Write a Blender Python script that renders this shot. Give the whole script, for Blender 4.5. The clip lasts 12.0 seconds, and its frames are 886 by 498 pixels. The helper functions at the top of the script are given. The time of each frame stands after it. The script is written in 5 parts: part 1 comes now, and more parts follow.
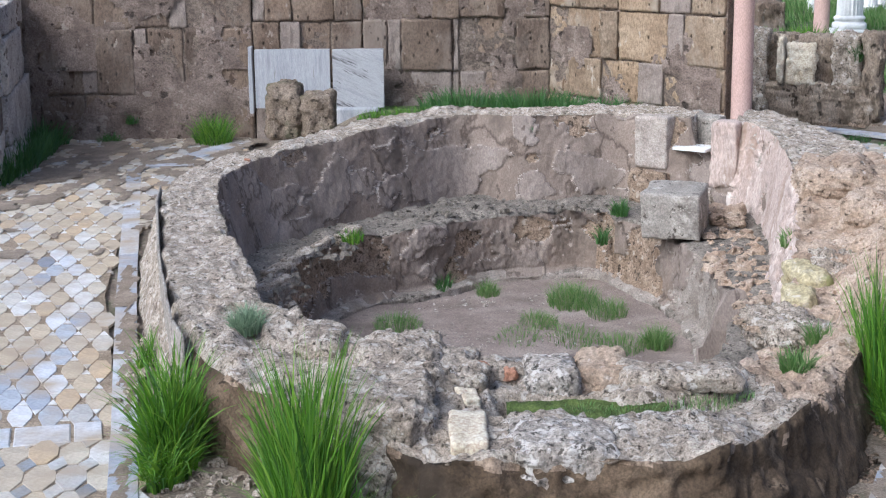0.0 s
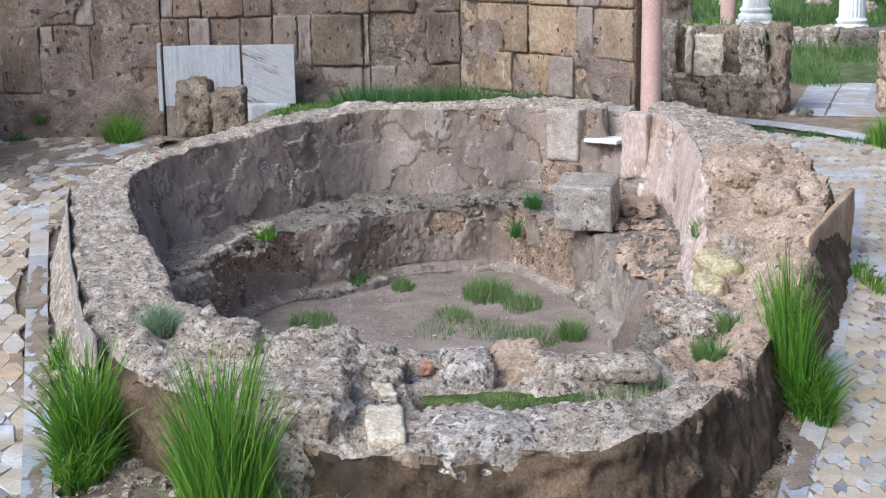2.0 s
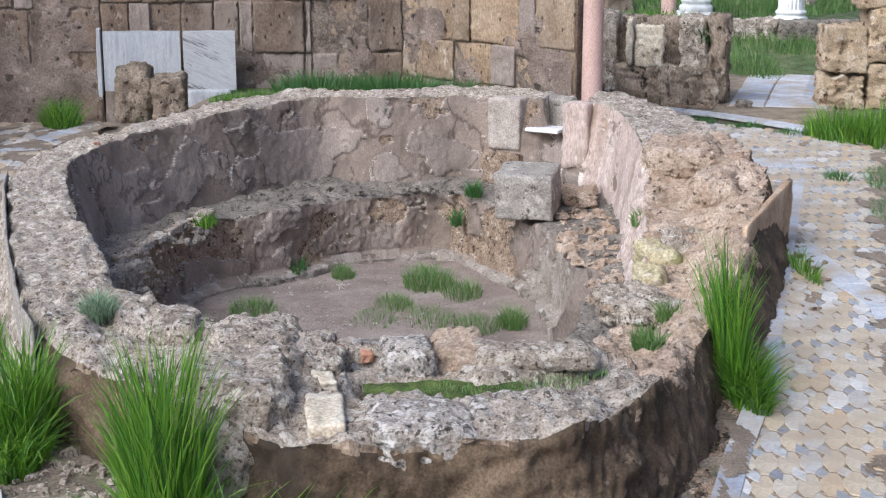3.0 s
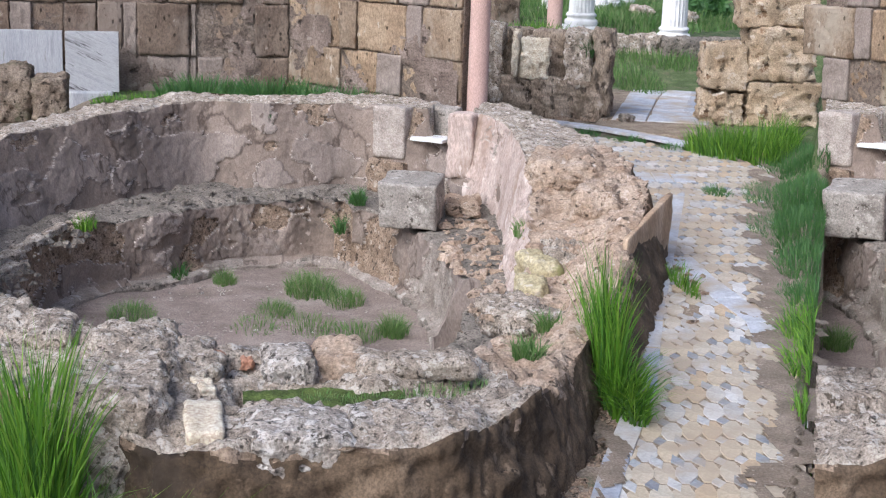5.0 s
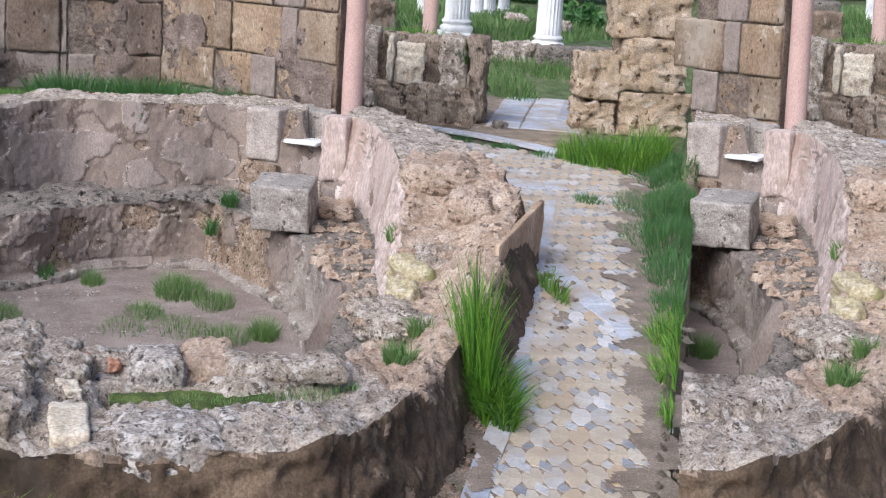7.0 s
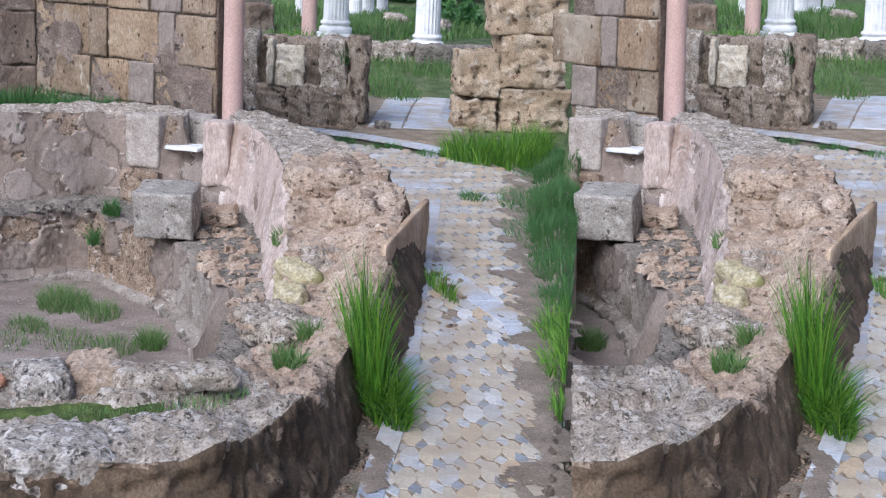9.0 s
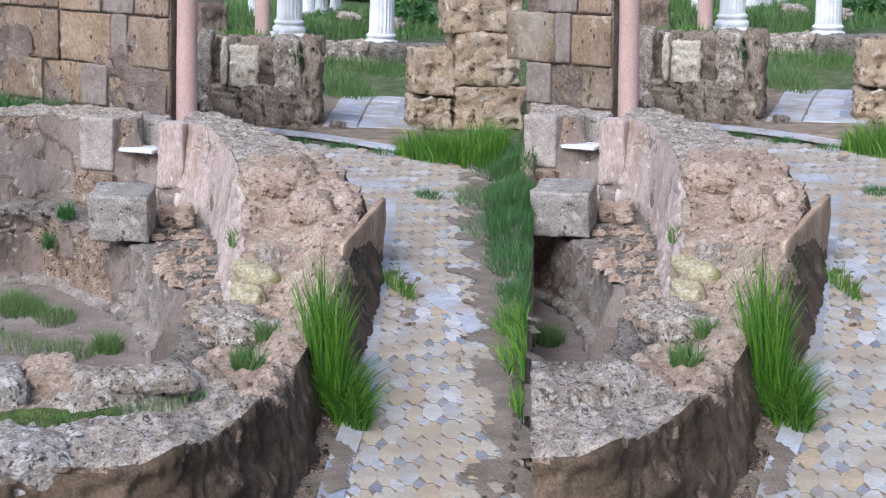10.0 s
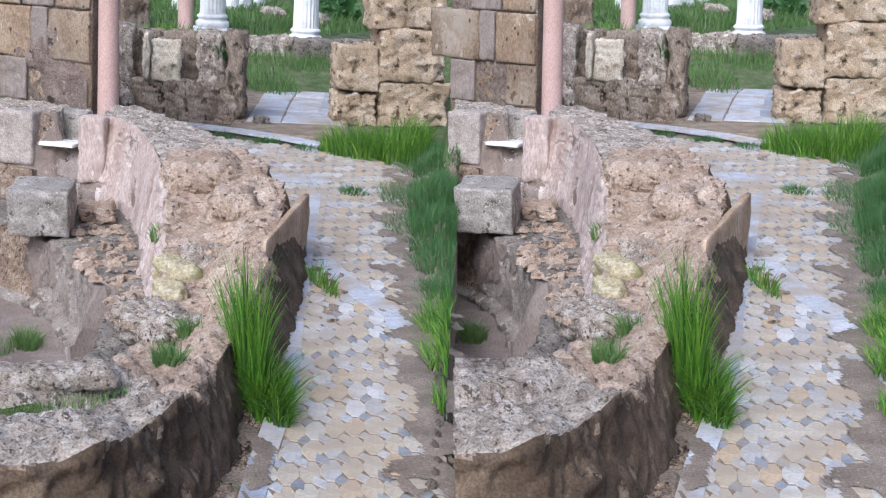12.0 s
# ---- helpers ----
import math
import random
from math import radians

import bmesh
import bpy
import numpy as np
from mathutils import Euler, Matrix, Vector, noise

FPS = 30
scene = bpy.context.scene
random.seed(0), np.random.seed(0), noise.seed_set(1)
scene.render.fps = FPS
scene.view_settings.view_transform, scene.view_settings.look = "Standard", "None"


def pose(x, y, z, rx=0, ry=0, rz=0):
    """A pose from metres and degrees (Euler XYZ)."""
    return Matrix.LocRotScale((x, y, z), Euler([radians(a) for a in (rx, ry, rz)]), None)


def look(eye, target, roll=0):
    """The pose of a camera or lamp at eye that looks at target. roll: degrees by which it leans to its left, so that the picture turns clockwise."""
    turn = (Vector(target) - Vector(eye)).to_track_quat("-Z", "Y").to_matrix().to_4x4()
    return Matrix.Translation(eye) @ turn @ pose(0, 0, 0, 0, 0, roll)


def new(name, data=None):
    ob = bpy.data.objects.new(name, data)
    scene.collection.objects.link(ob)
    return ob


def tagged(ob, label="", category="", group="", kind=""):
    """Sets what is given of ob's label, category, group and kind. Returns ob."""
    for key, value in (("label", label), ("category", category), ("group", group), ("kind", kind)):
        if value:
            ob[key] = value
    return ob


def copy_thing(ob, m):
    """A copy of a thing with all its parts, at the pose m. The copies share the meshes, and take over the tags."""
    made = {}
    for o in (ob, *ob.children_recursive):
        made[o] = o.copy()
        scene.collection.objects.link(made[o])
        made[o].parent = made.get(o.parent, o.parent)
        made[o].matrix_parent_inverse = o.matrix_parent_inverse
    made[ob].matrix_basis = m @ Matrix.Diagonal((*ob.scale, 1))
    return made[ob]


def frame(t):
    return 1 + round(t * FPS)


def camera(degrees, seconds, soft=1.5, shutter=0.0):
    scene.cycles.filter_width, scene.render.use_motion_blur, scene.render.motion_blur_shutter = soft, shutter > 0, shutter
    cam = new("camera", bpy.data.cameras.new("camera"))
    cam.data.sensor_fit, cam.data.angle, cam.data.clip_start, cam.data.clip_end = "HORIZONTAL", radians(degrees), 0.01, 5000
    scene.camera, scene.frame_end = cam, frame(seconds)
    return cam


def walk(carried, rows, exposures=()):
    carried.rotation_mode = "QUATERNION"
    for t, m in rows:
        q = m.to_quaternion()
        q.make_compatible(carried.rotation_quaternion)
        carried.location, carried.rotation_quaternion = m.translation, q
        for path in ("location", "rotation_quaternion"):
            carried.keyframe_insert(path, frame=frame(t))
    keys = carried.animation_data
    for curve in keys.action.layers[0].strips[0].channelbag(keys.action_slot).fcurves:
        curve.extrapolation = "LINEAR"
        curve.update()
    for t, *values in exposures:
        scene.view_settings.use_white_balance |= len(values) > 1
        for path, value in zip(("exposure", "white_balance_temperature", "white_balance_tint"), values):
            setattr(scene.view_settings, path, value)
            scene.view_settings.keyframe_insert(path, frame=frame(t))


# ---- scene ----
EYE = 2.7
cam = camera(31.3, 12.0, 1.2)


def aim(pan, tilt, roll):
    """A camera at the fixed stand, turned pan degrees to the right of +y."""
    return pose(0, 0, EYE, 90 + tilt, 0, -pan) @ pose(0, 0, 0, 0, 0, roll)


PATH = [
    (0, aim(-0.00, -13.00, -0.59)),
    (0.5, aim(0.34, -13.10, -0.93)),
    (1, aim(1.28, -13.21, -1.12)),
    (1.5, aim(2.20, -13.15, -1.08)),
    (2, aim(3.19, -13.23, -0.82)),
    (2.5, aim(4.29, -13.43, -0.18)),
    (3, aim(5.39, -13.67, -0.01)),
    (5, aim(9.74, -13.29, 2.00)),
    (5.5, aim(10.80, -13.23, 2.17)),
    (6, aim(12.02, -13.01, 2.80)),
    (6.5, aim(13.21, -12.98, 2.99)),
    (7, aim(14.47, -12.90, 3.92)),
    (9, aim(18.67, -12.65, 2.92)),
    (9.5, aim(19.57, -12.76, 2.32)),
    (10, aim(20.26, -12.64, 2.41)),
    (10.5, aim(21.01, -12.66, 2.65)),
    (11, aim(21.81, -12.73, 2.84)),
    (11.5, aim(22.54, -12.71, 2.87)),
    (12, aim(23.10, -12.63, 3.27))]
walk(cam, PATH, [(0, 0.40, 5200, 5), (3, 0.38, 5350, 6), (6.5, 0.36, 5400, 9), (9, 0.20, 5100, 8), (12, 0.32, 5150, 9)])

# ---- world and light ----
world = bpy.data.worlds.new("sky")
scene.world = world
world.use_nodes = True
wn = world.node_tree.nodes
sky = wn.new("ShaderNodeTexSky")
sky.sky_type, sky.sun_disc = "NISHITA", False
sky.sun_elevation, sky.sun_rotation = radians(43), radians(227)
sky.dust_density, sky.air_density, sky.ozone_density = 6.0, 0.6, 0.6
wn["Background"].inputs["Strength"].default_value = 0.165
world.node_tree.links.new(sky.outputs[0], wn["Background"].inputs["Color"])
sun_data = bpy.data.lights.new("sun", "SUN")
sun_data.energy, sun_data.angle, sun_data.color = 1.35, radians(30), (1.0, 0.93, 0.85)
sun = new("sun", sun_data)
sun.matrix_world = look((-6.2, -5.8, 8), (0, 0, 0))


# ---- noise ----
def hashed(ix, iy, iz, seed):
    n = (ix * 374761393 + iy * 668265263 + iz * 1274126177 + seed * 974711) & 0x7FFFFFFF
    n = ((n ^ (n >> 13)) * 1103515245 + 12345) & 0x7FFFFFFF
    n = ((n ^ (n >> 16)) * 69069 + 1) & 0x7FFFFFFF
    return (n & 0xFFFFF) / 524287.5 - 1.0


def value_noise(p, seed=0):
    base = np.floor(p).astype(np.int64)
    f = p - base
    u = f * f * (3 - 2 * f)
    total = np.zeros(len(p))
    for dx in (0, 1):
        for dy in (0, 1):
            for dz in (0, 1):
                w = (u[:, 0] if dx else 1 - u[:, 0]) * (u[:, 1] if dy else 1 - u[:, 1]) * (u[:, 2] if dz else 1 - u[:, 2])
                total += w * hashed(base[:, 0] + dx, base[:, 1] + dy, base[:, 2] + dz, seed)
    return total


def fbm(p, scale=1.0, octaves=4, seed=0):
    p = np.asarray(p, float)
    total, amp = np.zeros(len(p)), 1.0
    for k in range(octaves):
        total += amp * value_noise(p * scale + 17.3 * k, seed + k)
        scale, amp = scale * 2.05, amp * 0.5
    return total


def smooth(a, b, x):
    t = np.clip((np.asarray(x, float) - a) / (b - a), 0, 1)
    return t * t * (3 - 2 * t)


# ---- materials ----
def shader(name, cols, scale=5.0, fine=45.0, bump=0.35, rough=0.92, stain=None, stain_at=0.56, stain_scale=2.2,
           pits=0.0, pit_scale=22.0, vary=False, contrast=0.7, stretch=(1, 1, 1), crack=0.0, spin=0.0, depth=0.025, holes=0.0, flecks=()):
    """A mineral or plant surface: a broad colour ramp, fine grain, stains, pits and hairline cracks."""
    m = bpy.data.materials.new(name)
    m.use_nodes = True
    n, lk = m.node_tree.nodes, m.node_tree.links.new
    bsdf = n["Principled BSDF"]
    bsdf.inputs["Roughness"].default_value = rough
    bsdf.inputs["Specular IOR Level"].default_value = 0.25
    tc = n.new("ShaderNodeTexCoord")
    mp = n.new("ShaderNodeMapping")
    mp.inputs["Scale"].default_value = stretch
    turn = n.new("ShaderNodeMapping")
    turn.inputs["Rotation"].default_value = (0, radians(spin), 0)
    lk(tc.outputs["Object"], turn.inputs["Vector"])
    lk(turn.outputs[0], mp.inputs["Vector"])
    if vary:
        info, mul = n.new("ShaderNodeObjectInfo"), n.new("ShaderNodeVectorMath")
        mul.operation = "SCALE"
        mul.inputs[0].default_value = (31, 47, 59)
        lk(info.outputs["Random"], mul.inputs["Scale"])
        lk(mul.outputs[0], mp.inputs["Location"])

    def noise_tex(sc, detail, rgh=0.6):
        t = n.new("ShaderNodeTexNoise")
        t.inputs["Scale"].default_value, t.inputs["Detail"].default_value, t.inputs["Roughness"].default_value = sc, detail, rgh
        lk(mp.outputs[0], t.inputs["Vector"])
        return t

    def ramp(src, stops):
        r = n.new("ShaderNodeValToRGB")
        while len(r.color_ramp.elements) < len(stops):
            r.color_ramp.elements.new(0.5)
        for e, (pos, col) in zip(r.color_ramp.elements, stops):
            e.position, e.color = pos, (*col, 1) if len(col) == 3 else col
        lk(src, r.inputs["Fac"])
        return r

    def mix(kind, fac, a, b):
        x = n.new("ShaderNodeMix")
        x.data_type, x.blend_type = "RGBA", kind
        for sock, v in ((x.inputs["Factor"], fac), (x.inputs["A"], a), (x.inputs["B"], b)):
            if hasattr(v, "is_linked"):
                lk(v, sock)
            else:
                sock.default_value = v
        return x.outputs["Result"]

    broad = noise_tex(scale, 7)
    k = len(cols)
    col = ramp(broad.outputs["Fac"], [(0.32 + 0.36 * j / max(1, k - 1), c) for j, c in enumerate(cols)]).outputs["Color"]
    grain = noise_tex(fine, 6, 0.7)
    g = ramp(grain.outputs["Fac"], [(0.38, (0.12, 0.12, 0.12)), (0.62, (0.88, 0.88, 0.88))]).outputs["Color"]
    col = mix("OVERLAY", contrast, col, g)
    height = grain.outputs["Fac"]
    if vary:
        tone = ramp(info.outputs["Random"], [(0, (0.36, 0.36, 0.38)), (1, (0.64, 0.62, 0.6))]).outputs["Color"]
        col = mix("OVERLAY", 0.8, col, tone)
    if stain:
        st = noise_tex(stain_scale, 9, 0.68)
        sf = ramp(st.outputs["Fac"], [(stain_at - 0.05, (0, 0, 0)), (stain_at + 0.08, (1, 1, 1))]).outputs["Color"]
        col = mix("MIX", sf, col, (*stain, 1))
    for fleck, at, size in flecks:
        ft = noise_tex(size, 5, 0.62)
        ff = ramp(ft.outputs["Fac"], [(at - 0.015, (0, 0, 0)), (at + 0.025, (1, 1, 1))]).outputs["Color"]
        col = mix("MIX", ff, col, (*fleck, 1))
    if pits or holes:
        if holes:
            v = n.new("ShaderNodeTexVoronoi")
            v.inputs["Scale"].default_value = pit_scale
            lk(mp.outputs[0], v.inputs["Vector"])
            src, lo, hi = v.outputs["Distance"], 0.06 + 0.1 * holes, 0.10 + 0.16 * holes
        else:
            src, lo, hi = noise_tex(pit_scale * 0.6, 3, 0.5).outputs["Fac"], 0.30 + 0.12 * pits, 0.37 + 0.14 * pits
        pf = ramp(src, [(lo, (0.12, 0.12, 0.12)), (hi, (1, 1, 1))]).outputs["Color"]
        col = mix("MULTIPLY", 0.75, col, pf)
        ad = n.new("ShaderNodeMath")
        lk(height, ad.inputs[0])
        lk(pf, ad.inputs[1])
        height = ad.outputs[0]
    if crack:
        v = n.new("ShaderNodeTexVoronoi")
        v.feature = "DISTANCE_TO_EDGE"
        v.inputs["Scale"].default_value = crack
        wob = noise_tex(crack * 2.5, 5)
        vm = n.new("ShaderNodeVectorMath")
        lk(mp.outputs[0], vm.inputs[0])
        lk(wob.outputs["Color"], vm.inputs[1])
        lk(vm.outputs[0], v.inputs["Vector"])
        cf = ramp(v.outputs["Distance"], [(0.0, (0.25, 0.22, 0.2)), (0.022, (1, 1, 1))]).outputs["Color"]
        col = mix("MULTIPLY", 0.7, col, cf)
    lk(col, bsdf.inputs["Base Color"])
    bp = n.new("ShaderNodeBump")
    bp.inputs["Strength"].default_value, bp.inputs["Distance"].default_value = bump, depth
    lk(height, bp.inputs["Height"])
    lk(bp.outputs[0], bsdf.inputs["Normal"])
    return m


M_TOP = shader("weathered_rubble", [(0.27, 0.215, 0.165), (0.44, 0.365, 0.29), (0.60, 0.525, 0.44)], 9, 80, 1.0, stain=(0.24, 0.205, 0.135), stain_at=0.62, pits=0.12, pit_scale=60, depth=0.025, contrast=0.55, flecks=(((0.66, 0.60, 0.53), 0.58, 17), ((0.17, 0.135, 0.10), 0.61, 26)))
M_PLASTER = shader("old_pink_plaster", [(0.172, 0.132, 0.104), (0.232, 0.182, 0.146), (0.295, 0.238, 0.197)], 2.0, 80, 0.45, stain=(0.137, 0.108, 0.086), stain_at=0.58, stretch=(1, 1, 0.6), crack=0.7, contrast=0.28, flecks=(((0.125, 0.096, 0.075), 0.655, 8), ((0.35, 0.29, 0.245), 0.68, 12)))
M_STUCCO = shader("pale_pink_stucco", [(0.20, 0.16, 0.131), (0.258, 0.21, 0.177), (0.325, 0.27, 0.232)], 2.5, 80, 0.45, stain=(0.155, 0.124, 0.101), stain_at=0.59, stretch=(1, 1, 0.5), crack=0.9, contrast=0.26, flecks=(((0.142, 0.11, 0.088), 0.655, 10),))
M_BARE = shader("bare_core", [(0.20, 0.14, 0.095), (0.30, 0.22, 0.155), (0.40, 0.305, 0.225)], 9, 60, 0.9, pits=0.3, pit_scale=40, contrast=0.5, flecks=(((0.48, 0.40, 0.32), 0.62, 14), ((0.12, 0.085, 0.06), 0.62, 18)))
# much darker brown for the pool wall's outer faces and the shrub trunks
M_FRONT = shader("dark_brown_face", [(0.058, 0.040, 0.025), (0.105, 0.073, 0.046), (0.17, 0.122, 0.08)], 2.4, 70, 0.7, stain=(0.044, 0.032, 0.022), stain_at=0.59, stain_scale=1.6, depth=0.02, contrast=0.45, flecks=(((0.225, 0.165, 0.112), 0.63, 7), ((0.035, 0.025, 0.017), 0.66, 12)))
M_LEDGE = shader("grey_ledge", [(0.13, 0.112, 0.092), (0.20, 0.172, 0.142), (0.29, 0.25, 0.205)], 6, 60, 0.6, pits=0.25, pit_scale=34, contrast=0.5, flecks=(((0.38, 0.34, 0.29), 0.65, 22), ((0.08, 0.068, 0.052), 0.62, 12)))
M_BASIN = shader("gravelly_earth", [(0.19, 0.148, 0.122), (0.255, 0.203, 0.172), (0.32, 0.263, 0.225)], 3, 90, 0.5, contrast=0.5, flecks=(((0.38, 0.33, 0.29), 0.655, 30), ((0.13, 0.10, 0.08), 0.64, 16)))
M_EARTH = shader("earth", [(0.13, 0.10, 0.075), (0.20, 0.16, 0.12), (0.29, 0.235, 0.18)], 4, 60, 0.6, stain=(0.07, 0.09, 0.035), stain_at=0.58, contrast=0.55)
M_BLOCK = shader("sandstone_block", [(0.115, 0.082, 0.06), (0.175, 0.13, 0.095), (0.24, 0.185, 0.137)], 2.2, 50, 0.7, holes=0.5, pit_scale=12, vary=True, stretch=(1, 1, 0.55), stain=(0.225, 0.18, 0.145), stain_at=0.585, stain_scale=1.8, depth=0.02, contrast=0.36, flecks=(((0.09, 0.062, 0.045), 0.64, 6), ((0.30, 0.25, 0.205), 0.645, 8)))
M_CORE = shader("wall_mortar", [(0.12, 0.09, 0.07), (0.18, 0.14, 0.11), (0.25, 0.2, 0.16)], 5, 45, 0.9, depth=0.03, contrast=0.50)
M_RUBBLE = shader("ochre_rubble", [(0.34, 0.235, 0.16), (0.47, 0.355, 0.26), (0.58, 0.465, 0.365)], 5, 60, 0.9, pits=0.12, pit_scale=34, depth=0.03, contrast=0.42, flecks=(((0.27, 0.18, 0.115), 0.63, 9), ((0.66, 0.56, 0.47), 0.64, 12)))
M_MARBLE = shader("veined_marble", [(0.27, 0.275, 0.295), (0.36, 0.36, 0.372), (0.415, 0.415, 0.42)], 3, 60, 0.1, rough=0.6, stretch=(3.5, 1, 0.35), stain=(0.27, 0.27, 0.285), stain_at=0.61, stain_scale=3, contrast=0.22, flecks=(((0.24, 0.22, 0.205), 0.665, 4),))
M_TURF = shader("turf", [(0.06, 0.085, 0.03), (0.10, 0.135, 0.05), (0.17, 0.175, 0.09)], 5, 60, 0.8, stain=(0.19, 0.15, 0.11), stain_at=0.62, contrast=0.50)
M_MARBLE_B = shader("slant_veined_marble", [(0.29, 0.29, 0.30), (0.385, 0.38, 0.387), (0.455, 0.45, 0.447)], 1.6, 60, 0.1, rough=0.6, stretch=(0.8, 1, 7), stain=(0.24, 0.235, 0.235), stain_at=0.56, stain_scale=1.6, spin=-27, contrast=0.25, flecks=(((0.10, 0.095, 0.095), 0.60, 1.7), ((0.14, 0.135, 0.13), 0.625, 2.9)))
M_HONEY = shader("honey_stone", [(0.36, 0.255, 0.16), (0.50, 0.385, 0.26), (0.62, 0.51, 0.385)], 3.5, 60, 0.9, pits=0.12, pit_scale=16, depth=0.03, contrast=0.4, flecks=(((0.66, 0.57, 0.46), 0.63, 5), ((0.26, 0.165, 0.095), 0.65, 6)))
M_CHALK = shader("chalky_block", [(0.25, 0.218, 0.185), (0.35, 0.312, 0.27), (0.46, 0.415, 0.365)], 4, 60, 0.8, stain=(0.15, 0.128, 0.105), stain_at=0.57, stain_scale=3.5, depth=0.02, contrast=0.4, flecks=(((0.11, 0.093, 0.075), 0.62, 11), ((0.58, 0.53, 0.47), 0.62, 7)))
M_WASH = shader("pink_lime_plaster", [(0.40, 0.305, 0.255), (0.50, 0.40, 0.345), (0.60, 0.51, 0.45)], 4, 60, 0.7, stain=(0.33, 0.235, 0.18), stain_at=0.58, stretch=(1, 1, 0.35), contrast=0.32, flecks=(((0.66, 0.58, 0.52), 0.63, 6), ((0.25, 0.175, 0.13), 0.655, 9)))
M_PINK = shader("pink_granite", [(0.43, 0.285, 0.235), (0.51, 0.35, 0.30), (0.56, 0.41, 0.36)], 1.6, 110, 0.15, rough=0.65, stretch=(1, 1, 0.4), contrast=0.25, stain=(0.40, 0.29, 0.24), stain_at=0.6)
M_WHITE = shader("white_marble", [(0.55, 0.54, 0.53), (0.70, 0.69, 0.67), (0.78, 0.77, 0.75)], 4, 40, 0.2, rough=0.65, contrast=0.15)
# M_BLOCK's recipe in ochre, also lightened to paint in the warm sun
M_OCHRE_SUNLIT = shader("sunlit_ochre_sandstone", [(0.16, 0.112, 0.072), (0.25, 0.183, 0.12), (0.335, 0.26, 0.178)], 2.2, 50, 0.7, holes=0.5, pit_scale=12, vary=True, stretch=(1, 1, 0.55), stain=(0.34, 0.285, 0.22), stain_at=0.60, stain_scale=1.8, depth=0.02, contrast=0.36, flecks=(((0.13, 0.083, 0.048), 0.64, 6), ((0.42, 0.36, 0.285), 0.645, 8)))
M_RUIN = shader("brown_ruin_stone", [(0.19, 0.145, 0.105), (0.30, 0.235, 0.175), (0.42, 0.345, 0.27)], 5, 60, 1.0, stain=(0.13, 0.10, 0.07), stain_at=0.6, stain_scale=3, pits=0.2, pit_scale=20, stretch=(1, 1, 0.5), contrast=0.5, flecks=(((0.48, 0.41, 0.34), 0.63, 9), ((0.10, 0.075, 0.055), 0.62, 8)))
M_LIME = shader("grey_lime_render", [(0.235, 0.195, 0.16), (0.31, 0.265, 0.225), (0.39, 0.34, 0.295)], 5, 70, 0.7, stain=(0.175, 0.14, 0.11), stain_at=0.58, stain_scale=3, contrast=0.4, flecks=(((0.46, 0.41, 0.36), 0.62, 9), ((0.14, 0.105, 0.08), 0.63, 12)))
# pale lime; along plaster edges its lightness stands in for caught light
M_EDGE = shader("pale_lime_lit_edge", [(0.30, 0.25, 0.21), (0.38, 0.325, 0.28), (0.46, 0.405, 0.35)], 12, 70, 0.6, contrast=0.4)
M_GREYWALL = shader("grey_weathered_block", [(0.34, 0.30, 0.27), (0.46, 0.42, 0.38), (0.57, 0.53, 0.485)], 3, 50, 0.8, holes=0.5, pit_scale=9, vary=True, contrast=0.4, flecks=(((0.22, 0.18, 0.15), 0.63, 7),))
M_STUMP = shader("mossy_rubble", [(0.16, 0.122, 0.085), (0.245, 0.19, 0.14), (0.34, 0.275, 0.21)], 7, 60, 1.0, stain=(0.11, 0.105, 0.06), stain_at=0.57, stain_scale=4, pits=0.2, pit_scale=30, contrast=0.5)


# ---- building helpers ----
def part(name, bm, material, parent=None, label=""):
    me = bpy.data.meshes.new(name)
    bm.to_mesh(me)
    bm.free()
    me.materials.append(material)
    ob = new(name, me)
    ob.parent = parent
    return tagged(ob, label)


def mesh_from(name, verts, faces, mats, index=None, flat=False, parent=None):
    me = bpy.data.meshes.new(name)
    me.from_pydata(np.asarray(verts).tolist(), [], np.asarray(faces).tolist() if isinstance(faces, np.ndarray) else faces)
    for m in mats:
        me.materials.append(m)
    if index is not None:
        me.polygons.foreach_set("material_index", np.asarray(index, dtype=np.int32))
    me.polygons.foreach_set("use_smooth", [not flat] * len(me.polygons))
    me.update()
    ob = new(name, me)
    ob.parent = parent
    return ob


def grid_faces(rows, cols):
    a = np.arange(rows * cols).reshape(rows, cols)
    return np.stack([a[:-1, :-1], a[1:, :-1], a[1:, 1:], a[:-1, 1:]], -1).reshape(-1, 4)


def grid_normals(g):
    du, dv = np.gradient(g, axis=0), np.gradient(g, axis=1)
    nn = np.cross(du, dv)
    return nn / np.maximum(np.linalg.norm(nn, axis=2, keepdims=True), 1e-9)


